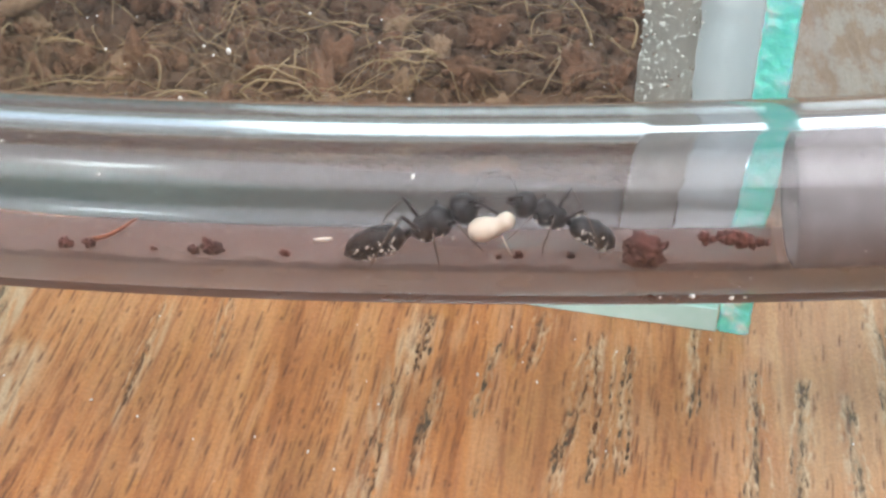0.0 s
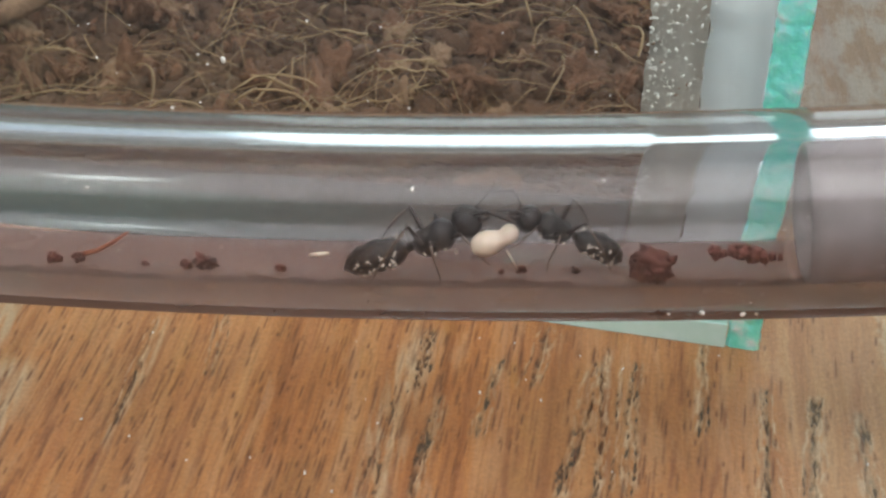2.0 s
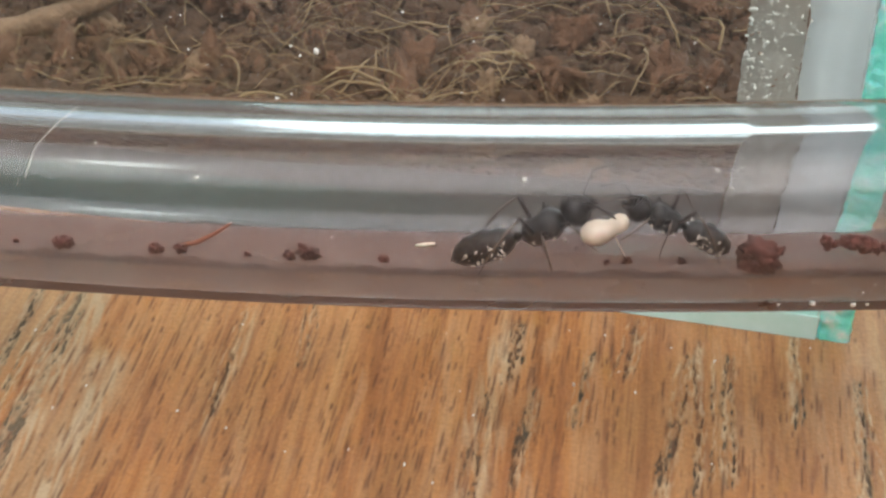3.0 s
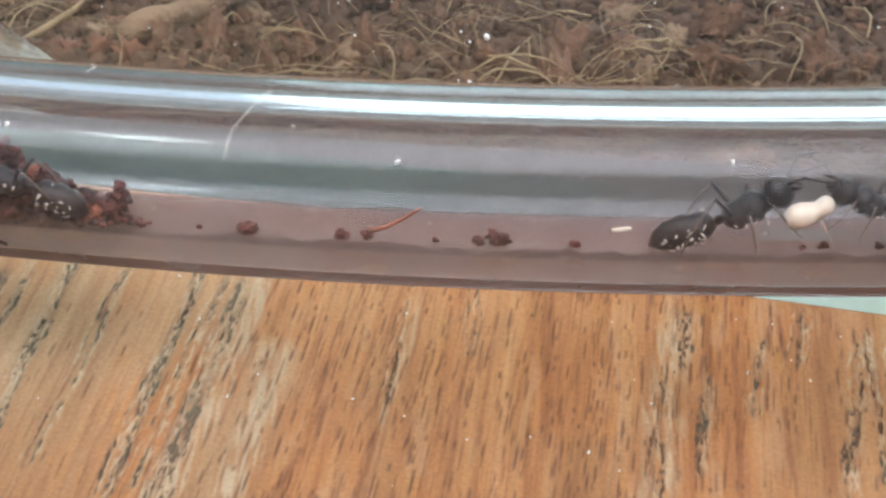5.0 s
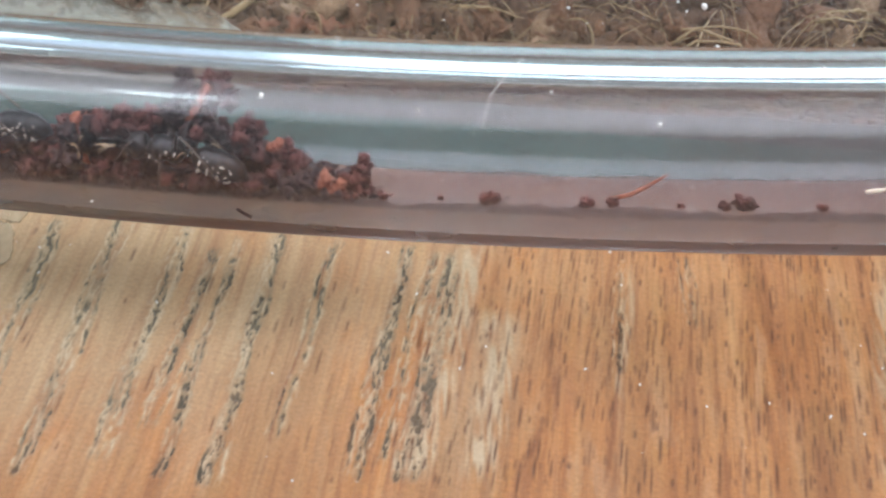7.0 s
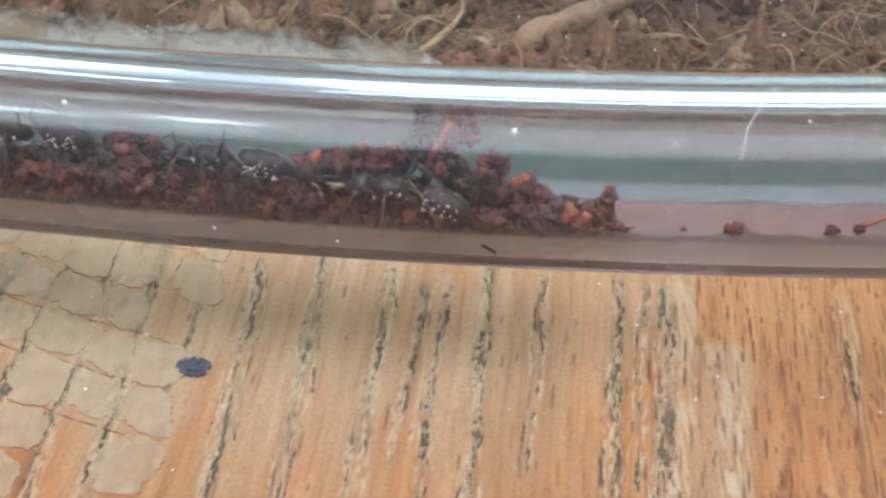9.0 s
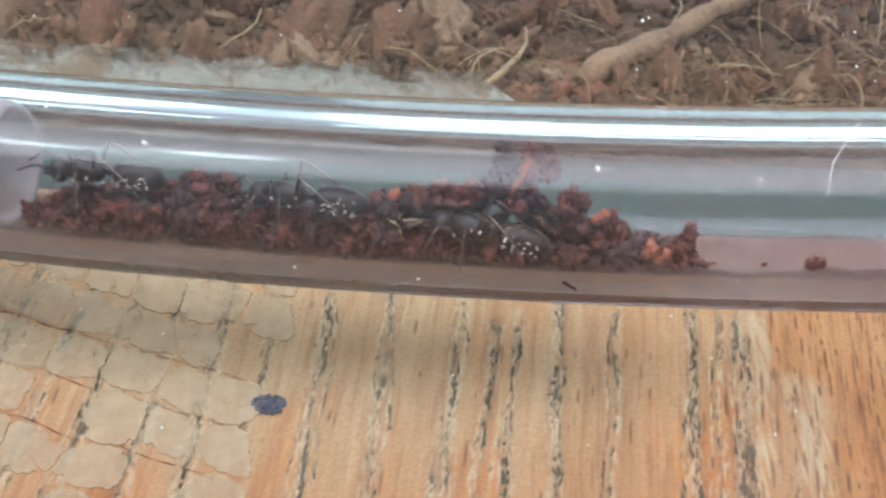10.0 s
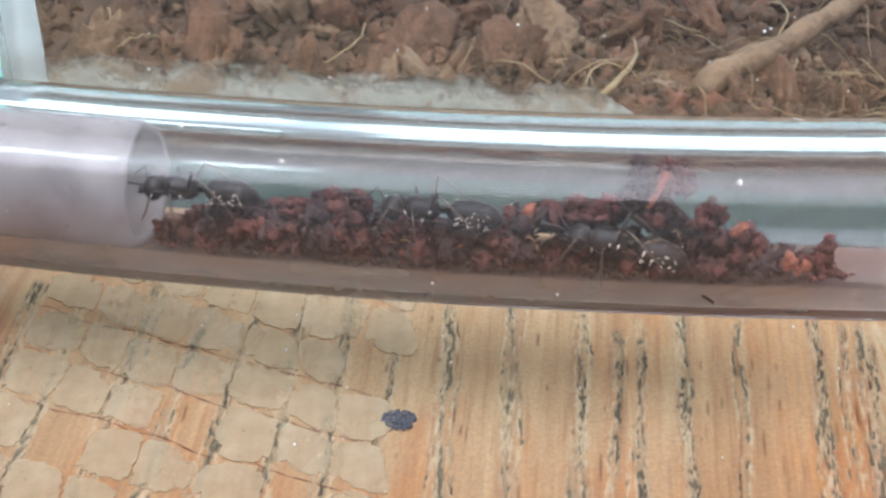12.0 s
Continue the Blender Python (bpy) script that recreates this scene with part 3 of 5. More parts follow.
        a, c = fx[i0:i1, j0:j1], fy[i0:i1, j0:j1]
        spot = deep * np.exp(-((a - x - lean(x) * (c - y)) / half) ** 2 - ((c - y) / long) ** 4)
        pore[i0:i1, j0:j1] = np.maximum(pore[i0:i1, j0:j1], spot)
    # soft dark streaks of late wood
    skew = fx - lean(fx) * (fy - 120)
    late = soft_noise(rng, skew / 0.55, fy / 9.0) * 0.6 + soft_noise(rng, skew / 0.22, fy / 5.0) * 0.4
    rust = np.maximum(rust, 0.6 * np.clip((late - 0.58) / 0.18, 0, 1) * np.interp(skew, (-130, -60, -35, 10, 30), (0.5, 0.7, 1.0, 1.0, 0.5)))
    ridge = soft_noise(rng, skew / 0.8, fy / 12.0) + 0.4 * soft_noise(rng, skew / 0.3, fy / 2.0)
    height = 0.05 * ridge + 0.10 * pale * (0.6 + 0.8 * soft_noise(rng, fx / 0.35, fy / 0.9)) - 0.2 * crack - 0.05 * stain - 0.06 * pore - 0.12
    return xs, ys, height, {"crack": crack, "pale": pale * (1 - crack), "rust": rust, "pore": pore, "stain": stain * (1 - 0.6 * pale)}


def build_table():
    table = empty("table", pose(0, 0.1, -0.75))
    tagged(table, "worn oak table with open dark grain", "table")
    xs, ys, height, fields = worn_surface()
    nx, ny = height.shape
    top = np.empty((nx, ny, 3))
    top[..., 0], top[..., 1], top[..., 2] = xs[:, None] * MM, ys[None, :] * MM - 0.1, 0.75 + height * MM
    rim = [(i, 0) for i in range(nx)] + [(nx - 1, j) for j in range(1, ny)] + [(i, ny - 1) for i in range(nx - 2, -1, -1)] + [(0, j) for j in range(ny - 2, 0, -1)]
    low = np.array([(top[i, j, 0], top[i, j, 1], 0.72) for i, j in rim])
    ids = np.arange(nx * ny).reshape(nx, ny)
    quads = np.stack([ids[:-1, :-1], ids[1:, :-1], ids[1:, 1:], ids[:-1, 1:]], axis=-1).reshape(-1, 4)
    side = [ids[i, j] for i, j in rim]
    n = len(rim)
    skirt = np.array([(side[k], nx * ny + k, nx * ny + (k + 1) % n, side[(k + 1) % n]) for k in range(n)])
    me = bpy.data.meshes.new("tabletop")
    faces = np.concatenate([quads, skirt])
    me.vertices.add(nx * ny + n)
    me.vertices.foreach_set("co", np.concatenate([top.reshape(-1, 3), low]).astype(np.float32).ravel())
    me.loops.add(len(faces) * 4 + n)
    me.loops.foreach_set("vertex_index", np.concatenate([faces.ravel(), np.arange(nx * ny + n - 1, nx * ny - 1, -1)]).astype(np.int32))
    me.polygons.add(len(faces) + 1)
    me.polygons.foreach_set("loop_start", (np.arange(len(faces) + 1) * 4).astype(np.int32))
    for which, values in fields.items():
        layer = me.attributes.new(which, "FLOAT", "POINT")
        layer.data.foreach_set("value", np.concatenate([values.ravel(), np.zeros(n)]).astype(np.float32))
    me.update(calc_edges=True)
    me.validate()
    me.polygons.foreach_set("use_smooth", [True] * len(quads) + [False] * (len(me.polygons) - len(quads)))
    me.materials.append(WOOD)
    new("tabletop", me).parent = table
    for sx in (-1, 1):
        for sy in (-1, 1):
            bm = bmesh.new()
            box_mesh(bm, (sx * 0.63 - 0.03, sy * 0.39 - 0.03, 0), (sx * 0.63 + 0.03, sy * 0.39 + 0.03, 0.72), bevel=0.003)
            part("leg", bm, WOOD, table, smooth=False)
    return table


build_table()

# ---- the glass box: u runs from its front right corner along the front pane, v into it ----
BOX_AT = Matrix.Translation((29.3 * MM, 125.7 * MM, 0)) @ pose(0, 0, 0, 0, 0, 180 - 10.5) @ Matrix.Diagonal((1, -1, 1, 1))
BOX_W, BOX_D, BOX_H, PANE = 160.0, 110.0, 62.0, 3.0


def in_box(u, v, z):
    return BOX_AT @ Vector((u * MM, v * MM, z * MM))


def box_block(bm, a, b, bevel=0.0):
    box_mesh(bm, [c * MM for c in a], [c * MM for c in b], BOX_AT, bevel * MM)
    bmesh.ops.recalc_face_normals(bm, faces=bm.faces[:])
    return bm


def build_box():
    thing = empty("glass_box")
    tagged(thing, "small glass terrarium with green cut edges, holding coir substrate", "terrarium")
    g = 0.06

    def sheet(name, a, b, label="", material=CLEAR):
        ob = part(name, box_block(bmesh.new(), a, b), material, thing, label, smooth=False)
        ob.visible_shadow = False
        return ob
    sheet("base", (PANE + g, PANE + 0.36, 0.05), (BOX_W - PANE - g, BOX_D - PANE - g, 3))
    sheet("front_pane", (PANE + g, 0, 0.05), (BOX_W - PANE - g, PANE, BOX_H), "clear glass pane with a pale haze for its reflections", HAZED)
    sheet("back_pane", (PANE + g, BOX_D - PANE, 0.05), (BOX_W - PANE - g, BOX_D, BOX_H))
    for u in (0, BOX_W - PANE):
        wall = sheet("side_pane", (u, 0.35, 0.05), (u + PANE, BOX_D, BOX_H))
        # chipped front edge of the sheet
        bm = bmesh.new()
        n, rnd = 90, random.Random(int(u) + 3)
        rows = []
        for k in range(n + 1):
            z = 0.05 + (BOX_H - 0.05) * k / n
            rows.append([bm.verts.new(in_box(u + e + rnd.uniform(-0.09, 0.09), d + rnd.uniform(-0.06, 0.06), z)) for e, d in ((0, 0.3), (0.25, 0.0), (1.0, -0.03), (2.0, -0.03), (2.75, 0.0), (PANE, 0.3))])
        for a, b in zip(rows, rows[1:]):
            for j in range(5):
                bm.faces.new((a[j], a[j + 1], b[j + 1], b[j]))
        bmesh.ops.recalc_face_normals(bm, faces=bm.faces[:])
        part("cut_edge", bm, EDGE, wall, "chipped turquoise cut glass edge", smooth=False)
    # front edges of the base and of the pane's foot: bright mint painted where lit, darker teal behind the hose
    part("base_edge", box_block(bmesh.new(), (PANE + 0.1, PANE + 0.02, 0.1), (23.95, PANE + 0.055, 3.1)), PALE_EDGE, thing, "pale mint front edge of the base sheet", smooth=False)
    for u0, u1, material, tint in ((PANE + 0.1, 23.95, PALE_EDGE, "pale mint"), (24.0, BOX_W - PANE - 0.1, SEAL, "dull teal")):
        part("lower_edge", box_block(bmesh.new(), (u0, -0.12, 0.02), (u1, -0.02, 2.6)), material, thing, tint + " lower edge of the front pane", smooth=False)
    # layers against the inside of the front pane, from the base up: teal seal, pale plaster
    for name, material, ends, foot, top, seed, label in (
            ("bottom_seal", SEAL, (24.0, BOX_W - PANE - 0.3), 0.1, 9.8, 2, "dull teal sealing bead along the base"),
            ("plaster_layer", PLASTER, (13.5, BOX_W - PANE - 0.3), 9.85, 14.4, 3, "pale mauve plaster skim under the coir"),
            ("plaster_layer", PLASTER, (13.5, 23.9), 3.15, 9.8, 4, "pale mauve plaster skim under the coir")):
        bm = bmesh.new()
        rows = []
        for k in range(90):
            u = ends[0] + (ends[1] - ends[0]) * k / 89
            h = top + (0.5 * noise.noise(Vector((u * 0.12, 4, seed))) + 0.25 * noise.noise(Vector((u * 0.5, 4, seed))) if name == "plaster_layer" and top > 10 else 0)
            rows.append([bm.verts.new(in_box(u, v, z)) for v, z in ((PANE + 0.06, foot), (PANE + 0.06, h), (PANE + 0.3, h), (PANE + 0.3, foot))])
        for a, b in zip(rows, rows[1:]):
            for j in range(4):
                bm.faces.new((a[j], a[(j + 1) % 4], b[(j + 1) % 4], b[j]))
        bm.faces.new(rows[0]), bm.faces.new(rows[-1])
        bmesh.ops.recalc_face_normals(bm, faces=bm.faces[:])
        part(name, bm, material, thing, label, smooth=False)

    def bead(u0, u1, seed, material=SILICONE, lab="clouded silicone bead in the corner"):
        bm = bmesh.new()
        rows = []
        for k in range(40):
            z = 3 + 33 * k / 39
            w = 0.5 * noise.noise(Vector((k * 0.35, seed, 0)))
            e = u1 + (w if u1 > u0 else -w)
            rows.append([bm.verts.new(in_box(*p)) for p in ((u0, PANE + 0.05, z), (e, PANE + 0.05, z), ((u0 + 2 * e) / 3, PANE + 1.6 + w, z), (u0 + (e - u0) * 0.25, PANE + 4 + w, z), (u0, PANE + 8, z))])
        for a, b in zip(rows, rows[1:]):
            for j in range(5):
                bm.faces.new((a[j], a[(j + 1) % 5], b[(j + 1) % 5], b[j]))
        bm.faces.new(rows[0]), bm.faces.new(rows[-1])
        bmesh.ops.recalc_face_normals(bm, faces=bm.faces[:])
        part("silicone_bead", bm, material, thing, lab)
    bead(PANE + 0.1, 8.3, 2.0)
    bead(8.4, 13.2, 3.0, DIRTY, "dirty greyish edge of the silicone bead")
    rnd = random.Random(6)
    for name, material, count, lab in (("silicone_dirt", PALE_BARK, 90, "brown dirt in the silicone bead"), ("silicone_grit", DUST, 1500, "white grit in the silicone bead")):
        heap = Heap()
        for k in range(count):
            u = 13.2 - 5.2 * rnd.random() ** 1.5
            s = 0.03 + 0.17 * rnd.random() ** 4
            heap.lump(in_box(u, PANE + 0.03, rnd.uniform(12, 40)), [s * MM, s * MM * 0.5, s * MM * rnd.uniform(0.7, 2)], 0.6, 1, k)
        heap.done(name, material, thing, lab)
    bead(BOX_W - PANE - 0.1, BOX_W - PANE - 4.0, 5.0)
    return thing


build_box()


# ---- substrate in the box ----
def bed_height(u, v):
    p = Vector((u * 0.06, v * 0.06, 0.4))
    return 12.5 + 2.2 * noise.noise(p) + 1.0 * noise.noise(p * 3.1) - 0.02 * max(0, v - 30)


def build_bed():
    bm = bmesh.new()
    nu, nv = 150, 100
    u0, u1, v0, v1 = PANE + 0.3, BOX_W - PANE - 0.3, PANE + 0.4, BOX_D - PANE - 0.4
    grid = []
    for i in range(nu + 1):
        row = []
        for j in range(nv + 1):
            u, v = u0 + (u1 - u0) * i / nu, v0 + (v1 - v0) * j / nv
            row.append(bm.verts.new(in_box(u, v, bed_height(u, v) + 0.9 * noise.noise(Vector((u * 0.7, v * 0.7, 2))))))
        grid.append(row)
    for i in range(nu):
        for j in range(nv):
            bm.faces.new((grid[i][j], grid[i + 1][j], grid[i + 1][j + 1], grid[i][j + 1]))
    rim = [grid[i][0] for i in range(nu + 1)] + [grid[nu][j] for j in range(1, nv + 1)] + [grid[i][nv] for i in range(nu - 1, -1, -1)] + [grid[0][j] for j in range(nv - 1, 0, -1)]
    low = [bm.verts.new((v.co.x, v.co.y, 3.1 * MM)) for v in rim]
    for k in range(len(rim)):
        q = (k + 1) % len(rim)
        bm.faces.new((rim[k], rim[q], low[q], low[k]))
    bm.faces.new(low)
    bmesh.ops.recalc_face_normals(bm, faces=bm.faces[:])
    tagged(part("coir_substrate", bm, COIR), "dark brown moist coir substrate in the glass box", "substrate", kind="stuff")


build_bed()


def build_crumbs():
    rnd = random.Random(11)
    for name, material, count, lo, hi, label in (
            ("coir_crumbs", COIR, 4200, 0.35, 1.1, "loose dark crumbs of coir"),
            ("bark_crumbs", BARK, 1100, 0.25, 1.0, "reddish brown crumbs of bark and clay")):
        heap = Heap()
        for k in range(count):
            u, v = rnd.uniform(5, BOX_W - 5), PANE + 1.6 + rnd.random() ** (2.4 if name == "bark_crumbs" else 1.4) * 80
            s = rnd.uniform(lo, hi)
            heap.lump(in_box(u, v, bed_height(u, v) + 0.3 * s), [s * MM * rnd.uniform(0.6, 1.5) for _ in range(3)], 0.75, 1 if s < 0.6 else 2, k, 1.7)
        tagged(heap.done(name, material), label, "substrate", kind="stuff")


build_crumbs()


def build_chunks():
    """Bark chunks, coarse and pale at the far end of the box, with a broken stick among them."""
    rnd = random.Random(21)
    spots = [(106, 14.6, 4.2), (103.6, 20.6, 4.5), (118, 17.3, 4.6), (81.3, 14.4, 2.6), (154, 12, 4.0), (139.6, 14.6, 4.4), (45.8, 15.5, 3.2), (43.5, 10.5, 1.9), (73.4, 9.5, 2.2), (128, 12, 3.6), (112, 9, 2.4), (147, 8.5, 3.0), (96, 24, 3.6), (133, 24, 4.5), (125, 30, 4), (88, 30, 3.2), (66, 13, 2.4), (78, 22, 2.4)]
    spots += [(rnd.uniform(62, 154), rnd.uniform(9, 60), rnd.uniform(1.5, 3.4)) for _ in range(70)] + [(rnd.uniform(16, 70), rnd.uniform(7, 60), rnd.uniform(1.2, 2.8)) for _ in range(44)]
    for k, (u, v, s) in enumerate(spots):
        heap = Heap()
        a, c, e = s * rnd.uniform(1.0, 1.5), s * rnd.uniform(0.5, 0.85), s * rnd.uniform(0.25, 0.45)
        # one torn slab with splinters and crumbs clinging to it
        heap.lump((0, 0, 0), [a * MM, c * MM, e * MM], 0.6, 3, k * 3 + 1, 1.7)
        for q in range(20):
            p = Vector((rnd.uniform(-0.8, 0.8) * a, rnd.uniform(-0.7, 0.7) * c, rnd.uniform(-0.4, 0.9) * e)) * MM
            w = rnd.uniform(0.1, 0.32)
            heap.lump(p, [a * w * MM * rnd.uniform(0.5, 1.5), c * w * MM, e * w * 1.5 * MM], 0.6, 2, k * 16 + q, 1.8)
        ob = heap.done("bark_chunk", PALE_BARK if k % 3 == 1 else BARK)
        ob.matrix_world = Matrix.Translation(in_box(min(max(u, 8), BOX_W - 8), max(v, PANE + s + 1.5), bed_height(u, v) + 0.35 * s)) @ pose(0, 0, 0, rnd.uniform(-25, 25), rnd.uniform(-20, 20), rnd.uniform(0, 180))
        tagged(ob, "rough pale brown chunk of bark on the coir" if k % 3 == 1 else "rough reddish brown chunk of bark on the coir", "bark", "bark chunks")
    heap = Heap()
    n = 16
    pts = [in_box(87.5 - 19 * f + 0.4 * math.sin(9 * f), 7.5 + 23 * f, 15.8 + 2.9 * f + 0.3 * math.sin(14 * f)) for f in (k / (n - 1) for k in range(n))]
    heap.sweep(pts, [MM * (1.5 - 0.35 * (k % 3 == 0) - 0.5 * k / n) for k in range(n)], 9)
    tagged(heap.done("broken_stick", PALE_BARK), "broken pale brown twig lying on the coir", "twig")
    for k, (u, v, s) in enumerate(((86.5, 7.4, 1.7), (89.5, 7.2, 1.6), (92.5, 7.0, 1.3), (84.6, 8.4, 1.2))):
        heap = Heap()
        heap.lump((0, 0, 0), [s * MM, s * MM * 0.8, s * MM * 0.8], 0.9, 3, k + 90, 2.2)
        ob = heap.done("clay_crumb", CLAY)
        ob.matrix_world = Matrix.Translation(in_box(u, v, 13.6 + 0.3 * s))
        tagged(ob, "crumbly red clay lump against the glass", "clay", "clay lumps")


build_chunks()


def build_fibres():
    rnd = random.Random(5)
    for name, count, r0, r1, label in (("coir_fibres", 150, 0.07, 0.2, "tangle of pale tan coconut fibres on the substrate"), ("fine_fibres", 420, 0.03, 0.07, "fuzz of fine brown coconut hairs on the substrate")):
        heap = Heap()
        for k in range(count):
            u, v = rnd.gauss(48, 30) if rnd.random() < 0.7 else rnd.uniform(10, 150), PANE + 2 + rnd.random() ** 1.5 * 62
            if not 8 < u < BOX_W - 8:
                continue
            a, n, length = rnd.uniform(0, 6.28), 10, rnd.uniform(4, 15)
            bend, lift = rnd.uniform(-0.16, 0.16), rnd.uniform(0.2, 3.4)
            r = rnd.uniform(r0, r1)
            pts = []
            for i in range(n):
                if 6 < u < BOX_W - 6 and PANE + 1 < v < BOX_D - 8:
                    pts.append(in_box(u, v, bed_height(u, v) + 0.7 + lift * math.sin(math.pi * (0.15 + 0.85 * i / (n - 1))) + 0.4 * rnd.random()))
                u, v = u + math.cos(a) * length / n, v + math.sin(a) * length / n
                a += bend + rnd.uniform(-0.2, 0.2)
            if len(pts) > 3:
                heap.sweep(pts, [r * MM * (1 - 0.55 * i / len(pts)) for i in range(len(pts))], 5)
        tagged(heap.done(name, FIBRE), label, "fibre", kind="stuff")
    heap = Heap()
    curl = [(94.8, 18.8, 15.8), (94.2, 15.5, 15.6), (94.7, 12.5, 15.4), (96, 9, 15), (97.6, 6.6, 14.5), (100, 5, 14)]
    heap.sweep([in_box(*p) for p in curl], [MM * r for r in (0.12, 0.2, 0.32, 0.42, 0.4, 0.2)], 7)
    tagged(heap.done("curled_fibre", FIBRE), "single thick curled tan fibre by the glass", "fibre")


build_fibres()


def build_smear():
    """Grey dried smear inside the foot of the front pane, uneven at its upper edge."""
    bm = bmesh.new()
    n, rows = 260, []
    for k in range(n + 1):
        u = 84 + (BOX_W - PANE - 0.6 - 84) * k / n
        f = min(1, (u - 84) / 14)
        top = 9 + f * (9.4 + 1.2 * noise.noise(Vector((u * 0.11, 0, 3))) + 0.4 * noise.noise(Vector((u * 0.45, 4, 3))) + 0.2 * noise.noise(Vector((u * 1.3, 4, 3)))) - 0.02 * max(0, u - 140)
        back = PANE + 2.4 + 1.2 * noise.noise(Vector((u * 0.2, 7, 1)))
        rows.append([bm.verts.new(in_box(u, v, z)) for v, z in ((PANE + 0.34, 3.1), (PANE + 0.34, top), (PANE + 0.4, top), (back, top - 2.5), (back + 1, 3.1))])
    for a, b in zip(rows, rows[1:]):
        for j in range(5):
            bm.faces.new((a[j], a[(j + 1) % 5], b[(j + 1) % 5], b[j]))
    bm.faces.new(rows[0]), bm.faces.new(rows[-1])
    bmesh.ops.recalc_face_normals(bm, faces=bm.faces[:])
    tagged(part("grey_smear", bm, MORTAR, smooth=False), "dried grey smear along the foot of the glass pane", "residue")


build_smear()


# ---- the hose and the two inner tubes ----
def build_hose():
    bm = bmesh.new()
    pipe(bm, [in_hose(-121.3 + 1.9 * k) for k in range(92)], R_OUT * MM, R_IN * MM)
    hose = tagged(part("clear_hose", bm, HOSE), "thick clear soft plastic hose, slightly clouded and curved", "hose")
    hose.data.materials.append(BORE)
    hose.visible_shadow = False
    count = 2 * 64 * 91
    hose.data.polygons.foreach_set("material_index", [k % 2 if k < count else 0 for k in range(len(hose.data.polygons))])
    # brown film put in place of the dark refraction on the underside
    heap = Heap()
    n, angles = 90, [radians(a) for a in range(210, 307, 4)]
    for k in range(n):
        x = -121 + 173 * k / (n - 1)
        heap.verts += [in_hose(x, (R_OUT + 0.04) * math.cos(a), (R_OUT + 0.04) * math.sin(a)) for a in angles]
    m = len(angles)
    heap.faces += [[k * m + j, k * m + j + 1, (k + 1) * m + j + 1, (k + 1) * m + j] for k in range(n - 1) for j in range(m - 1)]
    heap.done("underside_film", UNDERSIDE_FILM, hose, "brown film standing in for the hose's dark underside").visible_shadow = False
    # reddish soil dust that has settled along the floor of the bore
    heap = Heap()
    m, r = 22, R_IN - 0.03
    for k in range(220):
        x = -105 + 132 * k / 219
        lo = 197 + 8 * noise.noise(Vector((x * 0.12, 0, 4))) + 5 * noise.noise(Vector((x * 0.6, 0, 4)))
        hi = 303 + 3 * noise.noise(Vector((x * 0.2, 3, 4)))
        heap.verts += [in_hose(x, r * math.cos(a), r * math.sin(a)) for a in (radians(lo + (hi - lo) * j / (m - 1)) for j in range(m))]
    heap.faces += [[k * m + j, k * m + j + 1, (k + 1) * m + j + 1, (k + 1) * m + j] for k in range(219) for j in range(m - 1)]
    heap.done("soil_film", SOIL_FILM, hose, "reddish film of soil dust along the floor of the bore").visible_shadow = False
    for name, x0, x1, way, label in (("inner_tube", -105.1, -128, -1, "milky white inner tube pushed into the hose end"), ("inner_tube", 27.4, 50, 1, "milky white inner tube pushed into the hose end")):
        pts = [in_hose(x0 + (x1 - x0) * k / 20) for k in range(21)]
        start, ahead = pts[-1], (pts[-1] - pts[-2]).normalized()
        foot = R_IN * MM + 0.0002
        for k in range(1, 15):
            f = k / 14
            p = start + ahead * 0.06 * f
            p.z = start.z + (foot - start.z) * (3 * f * f - 2 * f**3)
            pts.append(p)
        bm = bmesh.new()
        pipe(bm, pts, (R_IN - 0.08) * MM, (R_IN - 1.0) * MM, 48)
        tagged(part(name, bm, MILKY), label, "tube", group="inner tubes")


build_hose()


